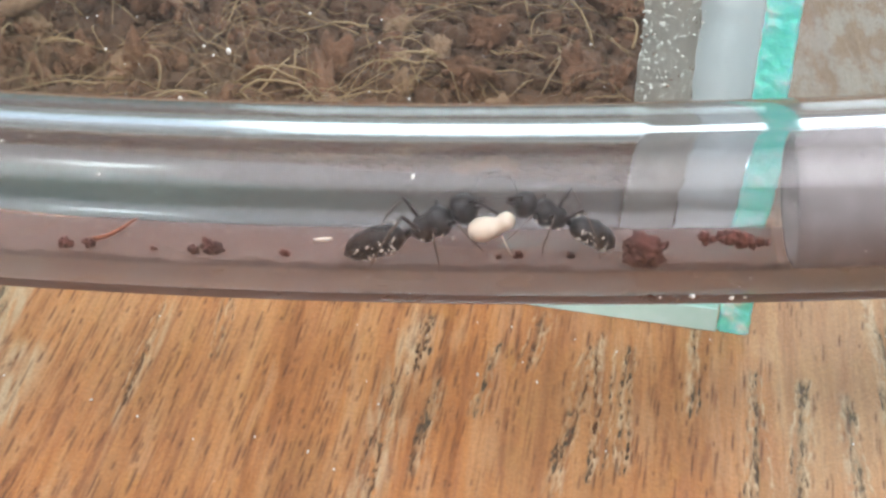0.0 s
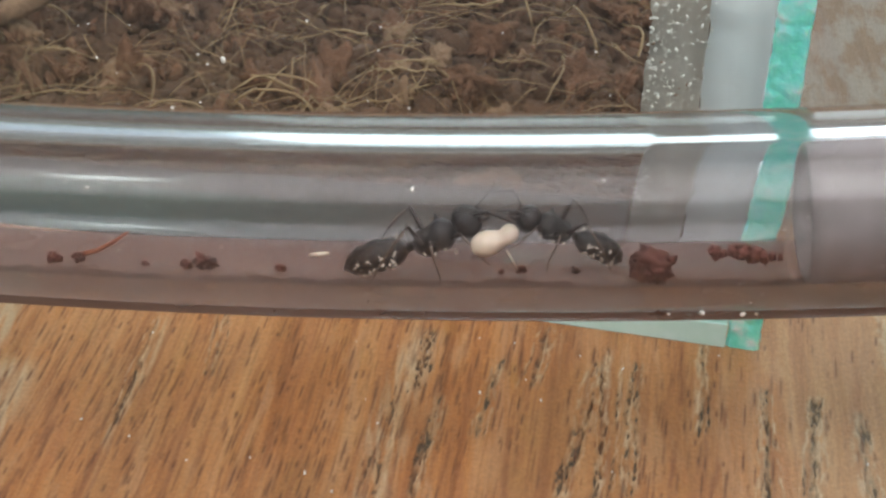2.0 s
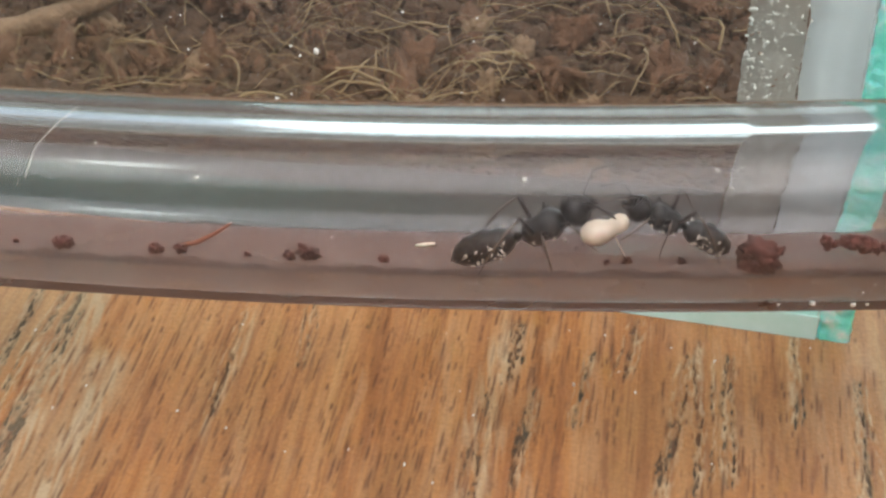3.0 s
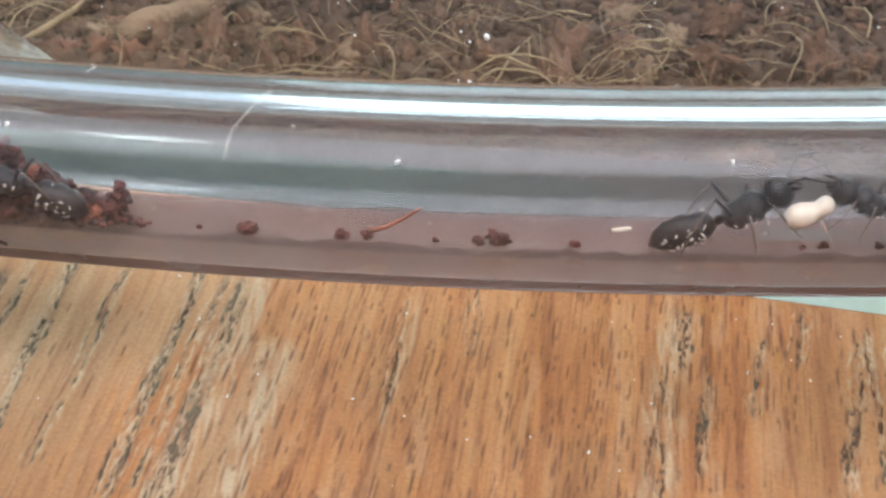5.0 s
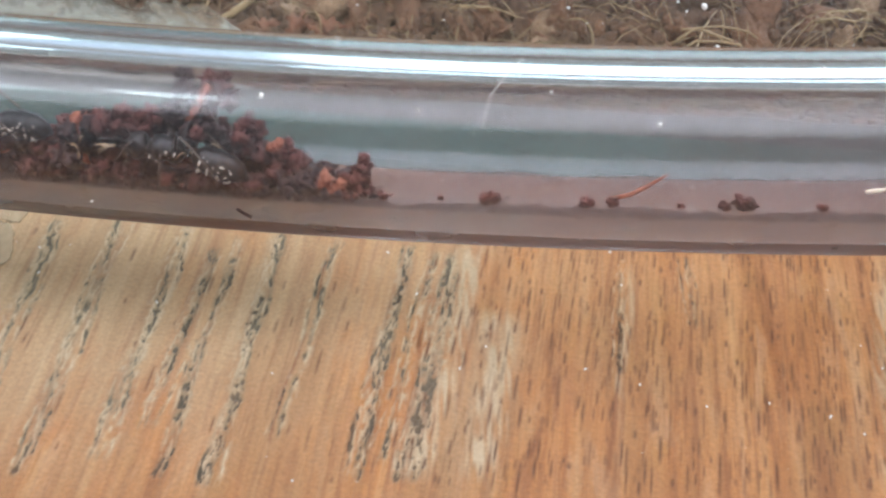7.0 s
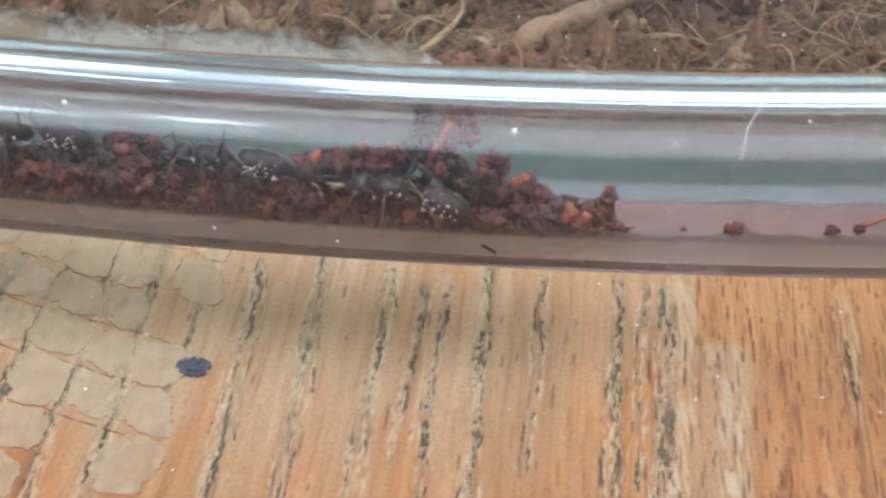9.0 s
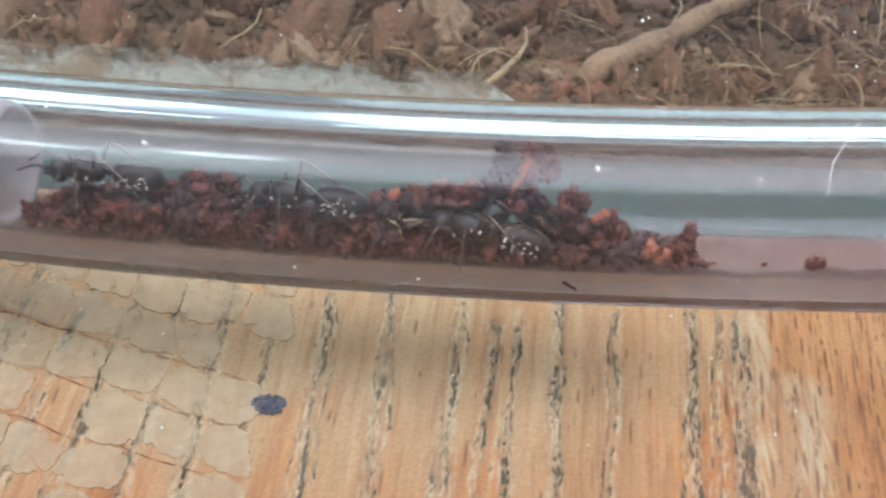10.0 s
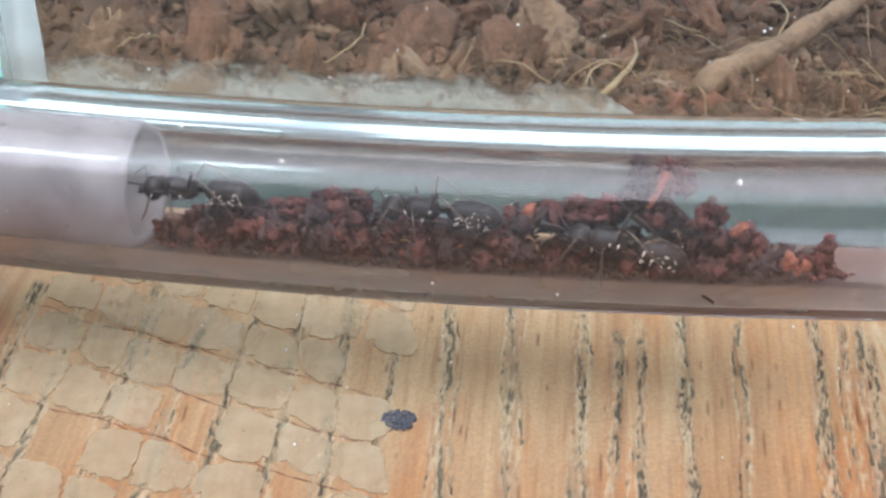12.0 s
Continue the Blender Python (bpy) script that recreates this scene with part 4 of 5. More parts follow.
def build_hose_marks():
    """Dust, beads of water and a scratch on the hose."""
    rnd = random.Random(8)
    hose = bpy.data.objects["clear_hose"]

    def on_hose(x, angle, lift=0.0):
        r = R_OUT + lift
        return in_hose(x, r * math.cos(angle), r * math.sin(angle))
    heap = Heap()
    for k in range(900):
        s = 0.012 + 0.05 * rnd.random() ** 5
        heap.lump(on_hose(rnd.uniform(-120, 45), radians(rnd.uniform(75, 205))), [s * MM, s * MM, s * MM], 0.4, 1, k)
    heap.done("fine_dust", DUST, hose, "scattered fine white dust on the hose")
    for x, a, s in ((-2.5, 133, 0.16), (-27, 137, 0.15), (-57.1, 130, 0.17), (-45, 134, 0.13), (-92.6, 129, 0.2), (-14.6, 100, 0.13), (-21.8, 66, 0.12), (-80.9, 199, 0.12), (-71, 203, 0.1), (11.5, 128, 0.1), (-35, 120, 0.1), (-101, 110, 0.12)):
        heap = Heap()
        heap.lump((0, 0, 0), [s * MM * 1.5, s * MM, s * MM * 0.8], 0.4, 2, x)
        ob = heap.done("dust_speck", DUST, hose)
        ob.location = on_hose(x, radians(a), 0.02)
    for x, a in ((-109.5, 118), (-114, 165), (-110.8, 178), (-106.3, 112), (-106.5, 98), (-116, 120)):
        heap = Heap()
        heap.sweep([Vector(p) * MM for p in ((-0.25, 0, 0), (0, 0, 0.05), (0.22, 0, 0.1))], [0.03 * MM, 0.07 * MM, 0.03 * MM], 6)
        ob = heap.done("dark_fleck", COIR, hose)
        ob.location = on_hose(x, radians(a), 0.02)
    for k in range(15):
        s = rnd.uniform(0.07, 0.22)
        heap = Heap()
        heap.lump((0, 0, 0), [s * MM * 1.3, s * MM, s * MM], 0.1, 2, k)
        ob = heap.done("water_bead", CLEAR if k % 3 else DUST, hose)
        ob.location = on_hose(16.5 + 9.5 * rnd.random(), radians(rnd.uniform(211, 215)), 0.02)
    for pts, label in ((((-37.0, 94), (-38.2, 108), (-39.6, 124), (-40.2, 142)), "white scratch across the hose"), (((-51.9, 70), (-51.4, 78), (-51.8, 86)), "short white scratch")):
        heap = Heap()
        heap.sweep([on_hose(x, radians(a), 0.005) for x, a in pts], [0.032 * MM] * len(pts), 5)
        heap.done("scratch", DUST, hose, label)


build_hose_marks()


# ---- soil and litter inside the hose ----
SOIL_TOP = [(-105, -3.0), (-103.7, -2.6), (-101, -1.2), (-99, -0.4), (-95, 0.3), (-91.2, 0.8), (-89.3, 1.9), (-86.8, 1.6), (-85.4, 0.0), (-82, -0.4), (-79, -0.3), (-77.3, -0.9), (-75, 0.0), (-73.6, 1.1), (-70.5, 1.9), (-66, 2.4),
            (-64.5, 2.8), (-61.6, 1.7), (-59.8, 0.6), (-57.1, -0.4), (-54.4, -1.2), (-53, -1.8), (-51.7, -2.1), (-49.5, -2.6), (-48.9, -4.0), (-46.2, -5.2)]


# where the ants have trodden the heap down: ends along the hose, depth and floor
HOLLOWS = [(-73, -53, -1.9, -2.3), (-87, -73.5, -1.7, -0.9), (-104, -91, -1.3, -0.4)]


def soil_top(x):
    for (a, p), (b, q) in zip(SOIL_TOP, SOIL_TOP[1:]):
        if a <= x <= b:
            return p + (q - p) * (x - a) / (b - a)
    return -5.6


def build_soil():
    rnd = random.Random(31)
    heaps = {"red_soil": (Heap(), SOIL, "heap of crumbly dark red soil inside the hose"), "orange_grit": (Heap(), SOIL_LIGHT, "orange grit and clay bits in the soil")}
    heaps["dark_soil"] = (Heap(), DARK_SOIL, "damp blackish soil between the red crumbs")

    def lid(x, y):
        """The top of the heap: it falls away to both walls."""
        return soil_top(x) - 0.62 * max(0, y + 1.5) - 0.55 * max(0, -1.5 - y)
    n = 0
    while n < 5200:
        x, y, z = rnd.uniform(-105, -46), rnd.uniform(-5.3, 3.5), rnd.uniform(-5.5, 2.6)
        s = 0.09 + 0.6 * rnd.random() ** 2.6
        top = lid(x, y) + 0.9 * noise.noise(Vector((x * 0.8, y * 0.5, 1)))
        if z + 0.45 * s > top or math.hypot(y, z) + 1.35 * s > R_IN - 0.05:
            continue
        if z < top - 2.0 and math.hypot(y, z) < R_IN - 1.8:
            continue
        if any(x0 < x < x1 and y < y1 and z > z1 for x0, x1, y1, z1 in HOLLOWS):
            continue
        tone = noise.noise(Vector((x * 0.35, y * 0.3, z * 0.45 + 5)))
        which = "orange_grit" if n % 260 == 0 else "dark_soil" if tone + 0.25 * rnd.uniform(-1, 1) > 0.02 else "red_soil"
        heaps[which][0].lump(in_hose(x, y, z), [s * MM * rnd.uniform(0.6, 1.3) for _ in range(3)], 1.1, 2 if s > 0.3 else 1, n, 2.2)
        n += 1
    for name, (heap, material, label) in heaps.items():
        tagged(heap.done(name, material), label, "soil", kind="stuff")

    def clump(name, material, places, label, category, group="", rough=0.9, crumbs=7):
        heap = Heap()
        for k, (x, y, z, s) in enumerate(places):
            heap.lump(in_hose(x, y, z), [s * MM, s * MM * 0.8, s * MM * 1.1], rough, 3, k + x, 2.4)
            for q in range(crumbs):
                a, e, w = rnd.uniform(0, 6.28), rnd.uniform(-1, 1), s * rnd.uniform(0.18, 0.42)
                heap.lump(in_hose(x + s * 0.85 * math.cos(a), y + s * 0.5 * math.sin(a) * 0.8, z + s * 0.95 * e), [w * MM * rnd.uniform(0.7, 1.4) for _ in range(3)], 1.0, 2, q + k * 9 + x, 2.2)
        return tagged(heap.done(name, material), label, category, group)
    clump("dark_clump", DARK_SOIL, [(-63.6, 0.2, 1.7, 1.05), (-63.8, 0.5, 2.6, 0.95), (-63.9, 0.8, 3.4, 0.85), (-64.0, 1.0, 4.0, 0.6), (-63.0, 0.5, 2.5, 0.8), (-64.8, -0.2, 1.5, 0.8)], "dark crumbly clump rising from the soil heap", "soil")
    clump("red_clump", SOIL, [(-61.7, 0.5, 2.7, 0.95), (-60.8, 0.7, 3.4, 0.8), (-60.4, 0.5, 2.6, 0.75), (-61.7, 0.9, 3.9, 0.7), (-60.6, 1.0, 4.1, 0.45), (-62.2, 0.2, 1.6, 0.8)], "dark red crumbly clump leaning on the dark one", "soil")
    heap = Heap()
    heap.sweep([in_hose(x, y, z) for x, y, z in ((-63.5, -1.3, 1.3), (-62.9, -0.8, 2.1), (-62.3, -0.3, 3.0), (-61.8, 0.0, 3.8))], [MM * r for r in (0.22, 0.3, 0.24, 0.34)], 7)
    tagged(heap.done("leaning_twig", SOIL_LIGHT), "pale orange splinter leaning on the red clump", "twig")
    clump("soil_peak", SOIL, [(-58.9, -1.3, 0.4, 0.9), (-58.6, -1.2, 1.4, 0.6), (-58.5, -1.2, 2.2, 0.28), (-57.9, -1.2, 0.8, 0.6)], "small red peak on the soil heap", "soil", "soil peaks")
    clump("soil_peak", SOIL, [(-55.9, -1.4, -0.7, 0.8), (-55.4, -1.4, -0.2, 0.45), (-54.7, -1.4, -1.5, 0.7)], "small red peak on the soil heap", "soil", "soil peaks")
    clump("soil_peak", SOIL, [(-49.6, -1.5, -2.9, 0.8), (-49.4, -1.5, -1.8, 0.6), (-49.3, -1.5, -1.0, 0.4), (-49.7, -1.5, -3.9, 0.8)], "small red peak at the end of the heap", "soil", "soil peaks")
    for places in ([(-56.4, -2.0, -0.1, 0.5), (-56.0, -2.0, 0.3, 0.3)], [(-52.4, -2.6, -2.5, 0.62), (-52.0, -2.7, -3.3, 0.5), (-51.1, -2.6, -2.9, 0.42)], [(-61.8, -3.0, -3.5, 0.5)], [(-83.3, -2.9, -3.5, 0.48), (-82.9, -3.1, -3.0, 0.32)], [(-82.0, -3.2, -2.6, 0.3)], [(-88.6, -3.0, -1.6, 0.35)]):
        clump("clay_grit", SOIL_LIGHT, places, "orange lump of clay on the soil", "clay", "orange grit", 0.8, 4)
    # pale rootlets and fibres sticking out of the soil
    heap = Heap()
    for k in range(34):
        x = rnd.uniform(-103, -48)
        y = rnd.uniform(-4.2, -1.5)
        z = soil_top(x) - 0.9 - max(0, 1.0 - y) * 0.33
        if math.hypot(y, z) > R_IN - 1.3:
            continue
        dx, dz, length = rnd.uniform(-1, 1), rnd.uniform(0.0, 1.0), rnd.uniform(0.7, 2.6)
        pts = []
        for f in (0, 0.33, 0.66, 1):
            q, w = y - 0.3 * f, z + dz * length * f - 0.9 * f * f
            pts.append(in_hose(x + dx * length * f, q, max(w, -math.sqrt(max(0.1, (R_IN - 0.3) ** 2 - q * q)))))
        heap.sweep(pts, [0.05 * MM, 0.07 * MM, 0.06 * MM, 0.03 * MM], 5)
    tagged(heap.done("soil_fibres", FIBRE), "pale rootlets sticking out of the red soil", "fibre", kind="stuff")
    # litter towards the ants with the larva
    clump("soil_crumb", SOIL, [(16.0, -2, -3.0, 1.35), (16.5, -2, -3.7, 1.25), (15.5, -2, -3.9, 1.15)], "dark red block of soil on the hose floor", "soil", "soil crumbs", 0.4)
    clump("wing_scrap", SOIL, [(20.1, -5.0, 0.35, 0.42), (20.2, -5.0, -0.1, 0.3), (20.8, -5.0, 0.1, 0.28), (21.5, -5.0, 0.25, 0.42), (22.2, -5.0, 0.2, 0.55), (23.0, -5.0, 0.0, 0.52), (23.7, -5.0, -0.15, 0.42), (24.4, -5.0, -0.25, 0.3), (25.0, -5.0, -0.3, 0.2)], "dark red crooked scrap of dead insect", "scrap", "", 0.5, 3)
    for x, z, s in ((-39.2, -4.9, 0.75), (-19.2, -4.5, 0.9), (-20.6, -4.9, 0.5), (-31.5, -4.9, 0.6), (-29.5, -4.7, 0.5), (-13, -4.9, 0.45), (-24, -5.0, 0.3), (6.2, -4.6, 0.38), (10.4, -4.7, 0.35), (4.6, -4.9, 0.25), (-43.2, -5, 0.25)):
        clump("soil_crumb", SOIL, [(x, -1, z, s * 0.8), (x + 0.6 * s, -1, z - 0.1, s * 0.5)], "small red crumb of soil on the hose floor", "soil", "soil crumbs")
    heap = Heap()
    heap.sweep([in_hose(x, -0.5, z) for x, z in ((-29.6, -4.8), (-28, -4.2), (-26.6, -3.2), (-25.2, -2.0))], [MM * r for r in (0.22, 0.2, 0.16, 0.08)], 6)
    tagged(heap.done("thin_twig", SOIL_LIGHT), "thin orange-brown twig on the hose floor", "twig")
    heap = Heap()
    heap.sweep([in_hose(x, -2.5, z) for x, z in ((-10.4, -2.1), (-9.6, -2.0), (-8.9, -1.9))], [MM * r for r in (0.12, 0.2, 0.13)], 7)
    tagged(heap.done("pale_husk", LARVA), "tiny pale husk stuck to the hose wall", "husk")


build_soil()


# ---- the cracked varnish, the blot and the dust on the table ----
def build_varnish():
    table = bpy.data.objects["table"]
    rnd = random.Random(77)
    base = empty("varnish")
    base.parent = table
    grain, cross = Vector((math.sin(GRAIN), math.cos(GRAIN))), Vector((0.907, -0.42))
    start = Vector((-121.2, 130.3))

    def inside(p):
        edge = 3.0 * noise.noise(Vector((p.x * 0.2, p.y * 0.2, 9)))
        return -124 + edge < p.x - 0.087 * (p.y - 120) < -85.5 + edge and 101 < p.y < 146
    def corner(a, b):
        q = Vector((a * 3.1, b * 2.3, 1.5))
        jig = Vector((noise.noise(q * 1.7), noise.noise(q * 1.7 + Vector((9, 3, 0)))))
        return start + cross * 5.75 * a + grain * 6.7 * b + jig * 1.6

    def middle(i, j):
        return (corner(i, j) + corner(i + 1, j) + corner(i + 1, j + 1) + corner(i, j + 1)) / 4
    left = {(i, j) for i in range(-1, 11) for j in range(-5, 6) if inside(middle(i, j)) and noise.noise(Vector((i * 0.75, j * 0.8, 3.3))) < 0.27}
    for i, j in sorted(left):
        ring, mid = [corner(i, j), corner(i + 1, j), corner(i + 1, j + 1), corner(i, j + 1)], middle(i, j)
        beside = [(i, j - 1), (i + 1, j), (i, j + 1), (i - 1, j)]
        outline = []
        for s in range(4):
            a, b, free = ring[s], ring[(s + 1) % 4], beside[s] not in left
            for n in range(24):
                f = (n + 0.5) / 24
                p = a.lerp(b, f)
                w = Vector((noise.noise(Vector((p.x * 1.6, p.y * 1.6, 5))), noise.noise(Vector((p.x * 1.6, p.y * 1.6, 8)))))
                w2 = Vector((noise.noise(Vector((p.x * 5, p.y * 5, 5))), noise.noise(Vector((p.x * 5, p.y * 5, 8)))))
                hair = 0.02 + 0.05 * max(0, noise.noise(Vector((p.x * 0.5, p.y * 0.5, 3))))
                # scalloped bays, deep along the cracks that cross the grain
                lobe = max(0, noise.noise(Vector((p.x * 0.24, p.y * 0.24, 6))) + 0.1)
                rounding = 1 - math.sin(math.pi * f)
                bay = (0.05 + 0.5 * lobe) * (0.4 + 0.6 * rounding) + 0.12 * rounding if free or s % 2 == 0 else 0.16 * rounding ** 2 + 0.1 * lobe
                outline.append(p.lerp(mid, hair + bay) + 0.25 * w + (0.2 if free or s % 2 == 0 else 0.07) * w2)
        bm = bmesh.new()
        z0, z1 = -0.1, 0.07
        low = [bm.verts.new((p.x * MM, p.y * MM - 0.1, 0.75 + z0 * MM)) for p in outline]
        top = [bm.verts.new((p.x * MM, p.y * MM - 0.1, 0.75 + z1 * MM)) for p in outline]
        for k in range(len(low)):
            q = (k + 1) % len(low)
            bm.faces.new((low[k], low[q], top[q], top[k]))
        bm.faces.new(top)
        bmesh.ops.recalc_face_normals(bm, faces=bm.faces[:])
        part("flake", bm, FLAKE, base, smooth=False)
    # thin brown cracks that run on between the flakes
    for j in (-1, 0, 1):
        heap = Heap()
        pts = []
        for k in range(34):
            p = start + cross * (k * 1.15 - 1) + grain * 6.7 * j
            p += Vector((0, 0.9 * noise.noise(Vector((k * 0.22, j, 0))) + 0.35 * noise.noise(Vector((k * 1.1, j, 0)))))
            if inside(p) and p.x < -86:
                pts.append(Vector((p.x * MM, p.y * MM - 0.1, 0.75 - 0.06 * MM)))
        if len(pts) > 3:
            heap.sweep(pts, [0.09 * MM * (0.3 + 1.6 * abs(noise.noise(Vector((k * 0.5, j, 2))))) for k in range(len(pts))], 5)
            heap.done("crack", CLAY, base)


build_varnish()


def build_table_bits():
    rnd = random.Random(41)
    heap = Heap()
    for k in range(110):
        a, d, w = rnd.uniform(0, 6.28), rnd.random() ** 0.6, rnd.uniform(0.14, 0.42)
        heap.lump((1.35 * d * math.cos(a) * MM, 1.35 * d * math.sin(a) * MM, -0.03 * MM), [w * MM, w * MM * rnd.uniform(0.7, 1.5), 0.07 * MM], 0.8, 1, k, 2.0)
    ob = tagged(heap.done("ink_blot", INK), "small dark blue-black fuzzy blot on the wood", "blot")
    ob.location = (-84.6 * MM, 117.7 * MM, 0)
    heap = Heap()
    for k in range(60):
        s = rnd.uniform(0.04, 0.16)
        heap.lump((rnd.uniform(-125, 45) * MM, rnd.uniform(98, 135) * MM, 0.4 * s * MM), [s * MM * rnd.uniform(0.7, 1.8), s * MM, s * MM * 0.6], 0.5, 1, k)
    tagged(heap.done("table_dust", DUST), "scattered white dust grains on the wood", "dust", kind="stuff")
    # specks on the glass pane
    heap = Heap()
    for k in range(70):
        s = rnd.uniform(0.04, 0.15)
        heap.lump(in_box(rnd.uniform(4, 150), -0.02, rnd.uniform(17, 36)), [s * MM, s * MM * rnd.uniform(0.5, 1.5), s * MM], 0.5, 1, k)
    heap.lump(in_box(50.4, -0.05, 23.6), [0.34 * MM, 0.2 * MM, 0.34 * MM], 0.1, 2, 3)
    heap.done("pane_specks", DUST, bpy.data.objects["glass_box"], "white water spots on the glass")


build_table_bits()


# ---- the ants ----
def ant(name, label, size=1.0, droop=12, seed=1, lift=0.0):
    """An ant along +x with its waist at the origin; lengths in millimetres before scaling; lift raises the head."""
    k = size * MM
    rnd = random.Random(seed)
    body = empty(name)
    tagged(body, label, "ant", "ants")

    def limb(pname, pts, radii, material, parent=body, sides=8, lab=""):
        heap = Heap()
        heap.sweep([Vector(p) * k for p in pts], [r * k * 1.16 for r in radii], sides)
        return heap.done(pname, material, parent, lab)

    def spine(x0, x1, radii, bow=0.0, z=0.0):
        n = len(radii)
        xs = [x0 + (x1 - x0) * i / (n - 1) for i in range(n)]
        return [(x, 0, z + rise(x) + bow * math.sin(math.pi * i / (n - 1))) for i, x in enumerate(xs)], radii

    def rise(x):
        return lift * max(0.0, x / 4.3) ** 1.5
    d = math.tan(radians(droop))
    gr = [0.2, 0.62, 0.88, 0.95, 0.86, 1.04, 1.0, 0.92, 1.0, 0.84, 0.76, 0.42, 0.08]
    gx = [-0.5 - 5.0 * i / 12 for i in range(13)]
    gpts = [(x, 0, 0.15 + (x + 0.5) * d * 0.75 + 0.35 * math.sin(math.pi * i / 12)) for i, x in enumerate(gx)]
    gaster = limb("gaster", gpts, gr, CHITIN, sides=20, lab="shiny black banded gaster")
    # pale lumps on the hairy bands stand in for highlights
    for a in (2, 4, 6, 8):
        p, r = Vector(gpts[a]).lerp(Vector(gpts[a + 1]), 0.4), (gr[a] + gr[a + 1]) * 0.595
        for s in (-1, 1):
            heap = Heap()
            for ang in rnd.sample((-44, -34, -24, -14, -4, 6, 18, 30), 5):
                w = radians(ang + rnd.uniform(-6, 6))
                heap.lump((p + Vector((rnd.uniform(-0.3, 0.3), s * r * math.cos(w), r * math.sin(w)))) * k, [rnd.uniform(0.08, 0.26) * k, 0.06 * k, rnd.uniform(0.05, 0.13) * k], 0.7, 2, a + ang, 2)
            heap.done("glint_patch", HAIR_GLINT, gaster, "patch of golden hairs coloured pale as a glint")
    limb("petiole", [(-0.55, 0, 0.1), (-0.25, 0, 0.42), (0.0, 0, 0.5), (0.2, 0, 0.1)], [0.18, 0.3, 0.22, 0.2], CHITIN, sides=10)
    trunk = limb("mesosoma", *spine(0.1, 3.3, [0.3, 0.76, 0.9, 0.8, 0.84, 1.0, 0.95, 0.66, 0.26], 0.38), CHITIN, sides=14)
    # the same coloured highlights along the trunk
    for s in (-1, 1):
        heap = Heap()
        for x in (0.8, 1.5, 2.3, 2.9):
            w = radians(rnd.uniform(-50, 25))
            heap.lump(Vector((x, s * 0.98 * math.cos(w), 0.3 + 0.98 * math.sin(w))) * k, [rnd.uniform(0.1, 0.2) * k, 0.07 * k, rnd.uniform(0.08, 0.18) * k], 0.7, 2, x, 2)
        heap.done("glint_patch", HAIR_GLINT, trunk, "patch of golden hairs coloured pale as a glint")
    head = limb("head", *spine(3.25, 5.15, [0.22, 0.8, 0.98, 1.0, 0.9, 0.68, 0.28], 0.05, 0.1), CHITIN, sides=14)
    for s in (-1, 1):
        heap = Heap()
        heap.lump(Vector((4.3, s * 0.84, 0.35 + rise(4.3))) * k, [0.22 * k, 0.1 * k, 0.18 * k], 0.0, 2, 1)
        heap.done("eye", CHITIN, head)
        limb("mandible", [(4.95, s * 0.35, rise(4.9)), (5.4, s * 0.42, rise(4.9) - 0.1), (5.75, s * 0.12, rise(4.9) - 0.25)], [0.2, 0.16, 0.04], LEG, head, 6)
    legs = []
    shapes = ((2.75, (1.2, 0.9, 0.9), (2.1, 1.2, -0.9), (2.6, 1.3, -1.7)), (1.9, (0.2, 1.3, 1.3), (0.1, 1.7, -1.2), (-0.1, 1.9, -1.9)), (1.0, (-0.7, 0.9, 2.7), (-3.6, 1.3, 0.3), (-4.7, 1.5, -1.0)))
    for i, (x, knee, ankle, toe) in enumerate(shapes):
        for s in (-1, 1):
            up = rnd.uniform(-0.35, 0.35)
            knee_at, ankle_at, toe_at = (Vector((p[0] + up, s * p[1], p[2] + 0.6 * up)) for p in (knee, ankle, toe))
            mid = knee_at.lerp(ankle_at, 0.08)
            leg = limb("leg", [(0, 0, 0), tuple(knee_at * 0.15), tuple(knee_at * 0.6), tuple(knee_at), tuple(mid)], [0.2, 0.17, 0.16, 0.11, 0.085], LEG, body, 7)
            limb("shin", [tuple(mid), tuple(knee_at.lerp(ankle_at, 0.35) + Vector((0, s * 0.12, 0.16))), tuple(knee_at.lerp(ankle_at, 0.7) + Vector((0, s * 0.1, 0.14))), tuple(ankle_at), tuple(ankle_at.lerp(toe_at, 0.6)), tuple(toe_at)], [0.075, 0.085, 0.075, 0.06, 0.045, 0.03], SHIN, leg, 6, "glossy brown lower leg")
            leg.location = Vector((x, s * 0.45, -0.1 + rise(x))) * k
            legs.append((leg, i, s))
    feelers = []
    for s in (-1, 1):
        e = Vector((1.1, s * 1.3, 0.75 + 0.2 * s))
        t = e + Vector((1.5, s * 0.25, -0.75 + 0.5 * s))
        f = limb("antenna", [(0, 0, 0), tuple(e * 0.5), tuple(e), tuple(e.lerp(t, 0.35)), tuple(e.lerp(t, 0.7)), tuple(t)], [0.07, 0.07, 0.08, 0.075, 0.09, 0.06], LEG, body, 6)
        f.location = Vector((4.75, s * 0.35, 0.45 + rise(4.7))) * k
        feelers.append((f, s))
    return body, legs, feelers


def ant_pose(x, dz, heading, pitch, dy=-1.8, turn=0.0, roll=0.0):
    """heading: 1 looks along +x of the hose, -1 the other way."""
    slope = math.degrees(math.atan(hose_y(x + 0.5) - hose_y(x - 0.5)))
    return Matrix.Translation(in_hose(x, dy, dz)) @ pose(0, 0, 0, 0, 0, (0 if heading > 0 else 180) + slope + turn) @ pose(0, 0, 0, 0, -pitch, 0) @ pose(0, 0, 0, roll, 0, 0)


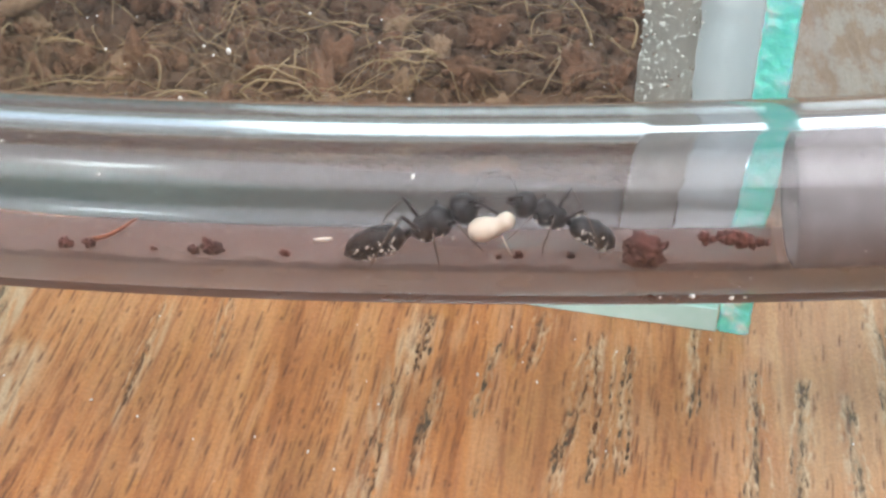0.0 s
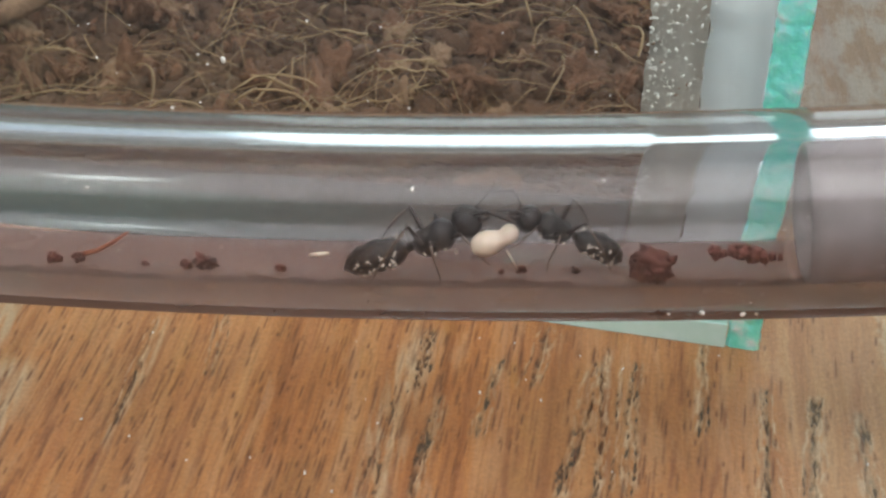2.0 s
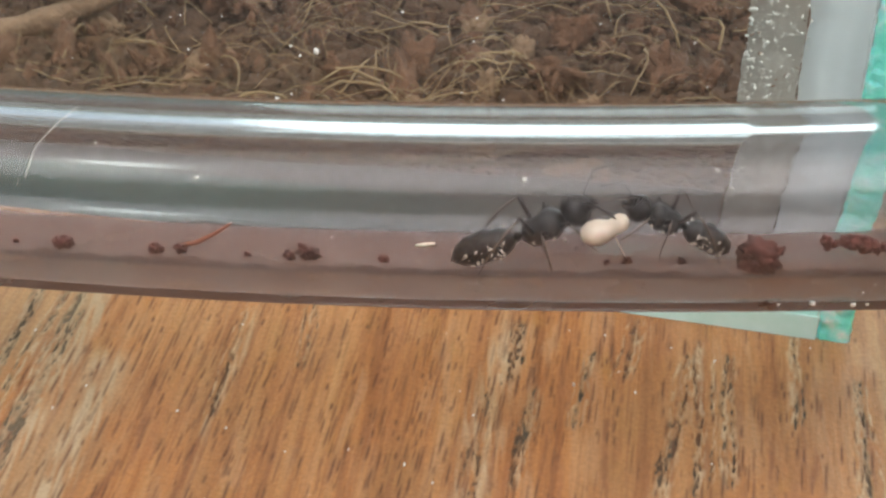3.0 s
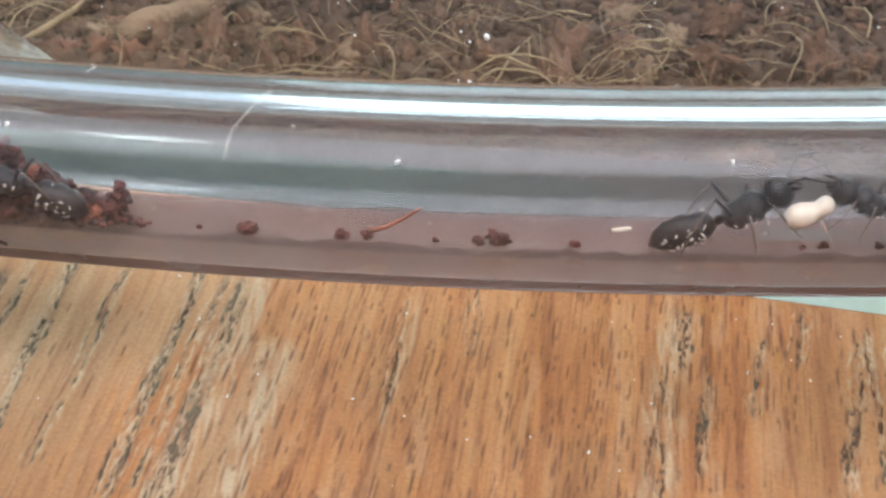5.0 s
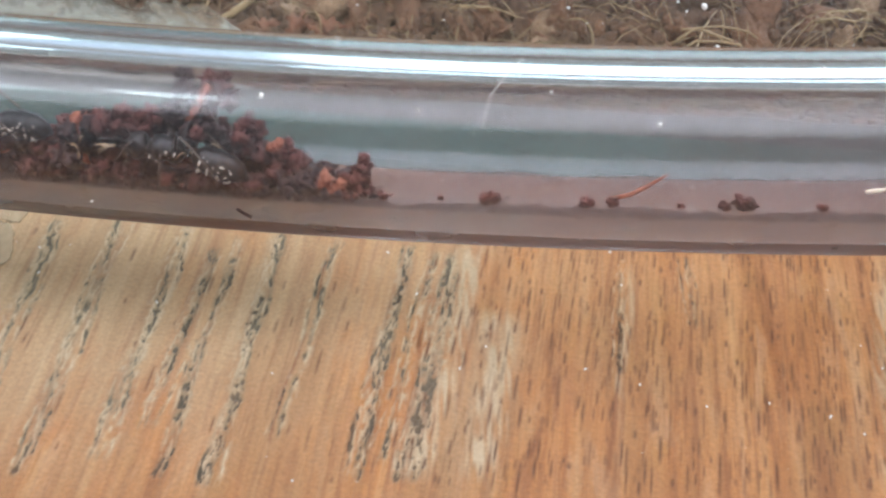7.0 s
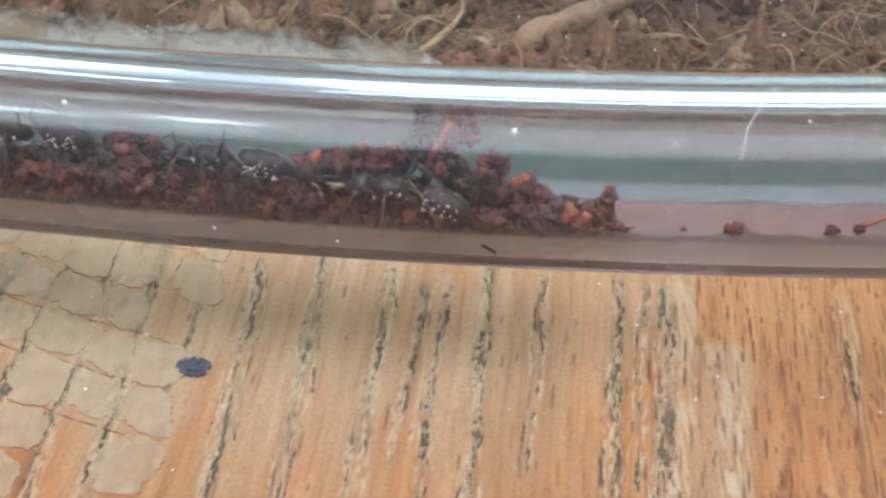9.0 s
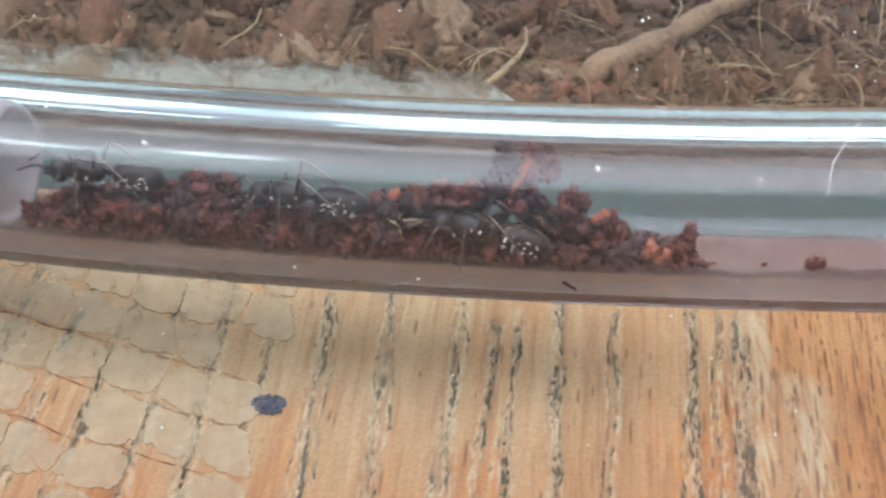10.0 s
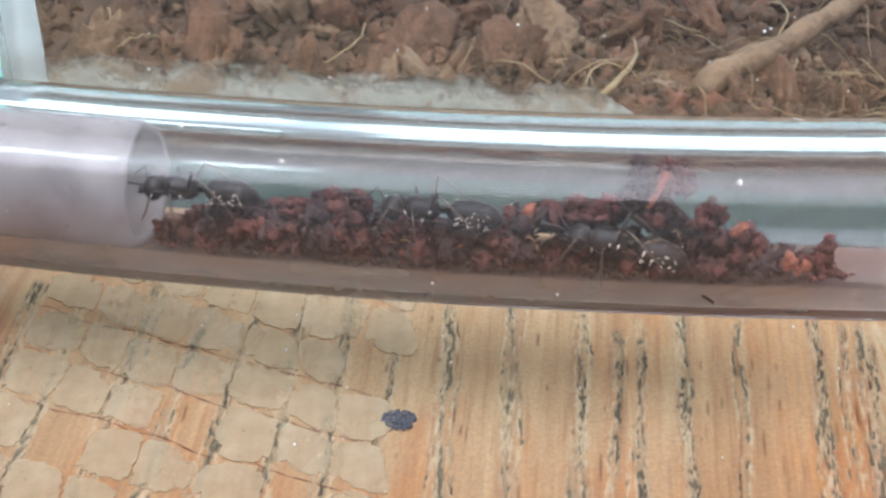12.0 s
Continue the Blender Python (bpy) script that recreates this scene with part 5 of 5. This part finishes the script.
ANTS = {
    "carrier": ant("ant", "black ant with golden-haired gaster gripping a white larva", 1.12, 10, 1, 1.3),
    "helper": ant("ant", "black ant facing another across a white larva", 0.94, 16, 2, 0.5),
    "walker": ant("ant", "black ant clambering over the red soil", 0.95, 16, 3),
    "digger": ant("ant", "black ant standing among the red soil", 0.95, 8, 4),
    "scout": ant("ant", "black ant walking towards the milky inner tube", 0.95, 6, 5),
}


def build_larva():
    heap = Heap()
    pts = [Vector(p) * MM for p in ((-1.75, 0, -0.45), (-1.6, 0, -0.43), (-1.1, 0, -0.35), (-0.4, 0, -0.2), (0.25, 0, 0.0), (0.65, 0, 0.2), (1.0, 0, 0.45), (1.4, 0, 0.7), (1.7, 0, 0.85), (1.82, 0, 0.9))]
    heap.sweep(pts, [r * MM for r in (0.2, 0.55, 0.88, 0.95, 0.78, 0.62, 0.7, 0.68, 0.42, 0.1)], 20)
    larva = tagged(heap.done("larva", LARVA), "plump cream-white ant larva held between two ants", "larva")
    heap = Heap()
    heap.sweep([Vector(p) * MM for p in ((0.9, -0.5, -0.4), (1.3, -0.6, -1.2), (1.7, -0.7, -2.0))], [0.05 * MM, 0.04 * MM, 0.02 * MM], 5)
    heap.done("thread", LARVA, larva, "thin pale thread")
    return larva


LARVA_THING = build_larva()


def swing(limb, rows):
    """Turns a limb about its root; rows of seconds and degrees about x, y, z."""
    at = limb.location.copy()
    walk(limb, [(t, Matrix.Translation(at) @ pose(0, 0, 0, rx, ry, rz)) for t, rx, ry, rz in rows])


def motions():
    times = [0.5 * k for k in range(25)]
    # seconds, place along the hose, height over its middle, pitch
    paths = {
        "carrier": (1, -1.8, 0, [(0, -2.3, -2.0, 19), (1.5, -2.2, -2.0, 19), (2.5, -2.05, -1.9, 20), (4.5, -1.9, -1.8, 21), (5.5, -1.8, -1.75, 22), (7, -1.8, -1.75, 21), (12, -1.8, -1.8, 20)]),
        "helper": (-1, -1.6, 14, [(0, 9.6, -0.9, 24), (1.5, 9.6, -0.9, 23), (2.5, 9.7, -0.9, 24), (5.5, 9.8, -0.9, 24), (12, 9.8, -0.9, 24)]),
        "walker": (-1, -3.2, 0, [(0, -54.0, -1.3, 8), (3.5, -54.6, -1.2, 8), (4.8, -56.0, -0.9, 9), (5.5, -58.5, -0.6, 9), (6.0, -60.8, -0.6, 8), (6.5, -62.0, -0.6, 8), (7.2, -64.1, -0.9, 8), (8.2, -65.1, -1.1, 7), (12, -65.2, -1.1, 8)]),
        "digger": (-1, -2.8, 0, [(0, -79.6, 0.6, 0), (7.2, -79.6, 0.5, 1), (9.5, -79.7, 0.8, 2), (11, -79.9, 0.8, 0), (12, -80.0, 1.0, 2)]),
        "scout": (-1, -2.4, 0, [(0, -93.0, 1.0, 2), (8.8, -95.8, 1.5, 2), (9.5, -96.4, 1.4, 2), (10.5, -96.6, 1.3, 2), (11, -97.2, 1.2, 3), (11.5, -98.8, 1.2, 2), (12, -100.0, 1.2, 1)]),
    }
    for n, (who, (heading, dy, turn, rows)) in enumerate(paths.items()):
        body, legs, feelers = ANTS[who]
        walk(body, [(t, ant_pose(x, dz, heading, pitch, dy, turn)) for t, x, dz, pitch in rows])

        def pace(t):
            here = [r for r in rows if r[0] <= t][-1]
            nxt = [r for r in rows if r[0] > t]
            return abs(nxt[0][1] - here[1]) / (nxt[0][0] - here[0]) if nxt else 0.0
        for leg, i, s in legs:
            sign = 1 if (i + (s > 0)) % 2 else -1
            swing(leg, [(t, 3 * math.sin(1.9 * t + i), 4 * math.sin(1.3 * t + 2 * i + n), (4 + 9 * min(1.5, pace(t))) * math.sin(5.2 * t + i * 0.7) * sign) for t in times])
        for f, s in feelers:
            swing(f, [(t, 8 * math.sin(2.1 * t + s), 10 * math.sin(2.7 * t + 2 * s + n), 14 * math.sin(1.7 * t + s + n)) for t in times])
    walk(LARVA_THING, [(t, Matrix.Translation(in_hose(x, -3.4, dz)) @ pose(0, 0, 0, 0, turn, 0)) for t, x, dz, turn in ((0, 3.75, 0.1, 0), (1.5, 3.8, 0.1, -6), (2.5, 3.85, 0.2, -3), (5.5, 4.0, 0.3, -4), (12, 4.0, 0.3, -4))])


motions()
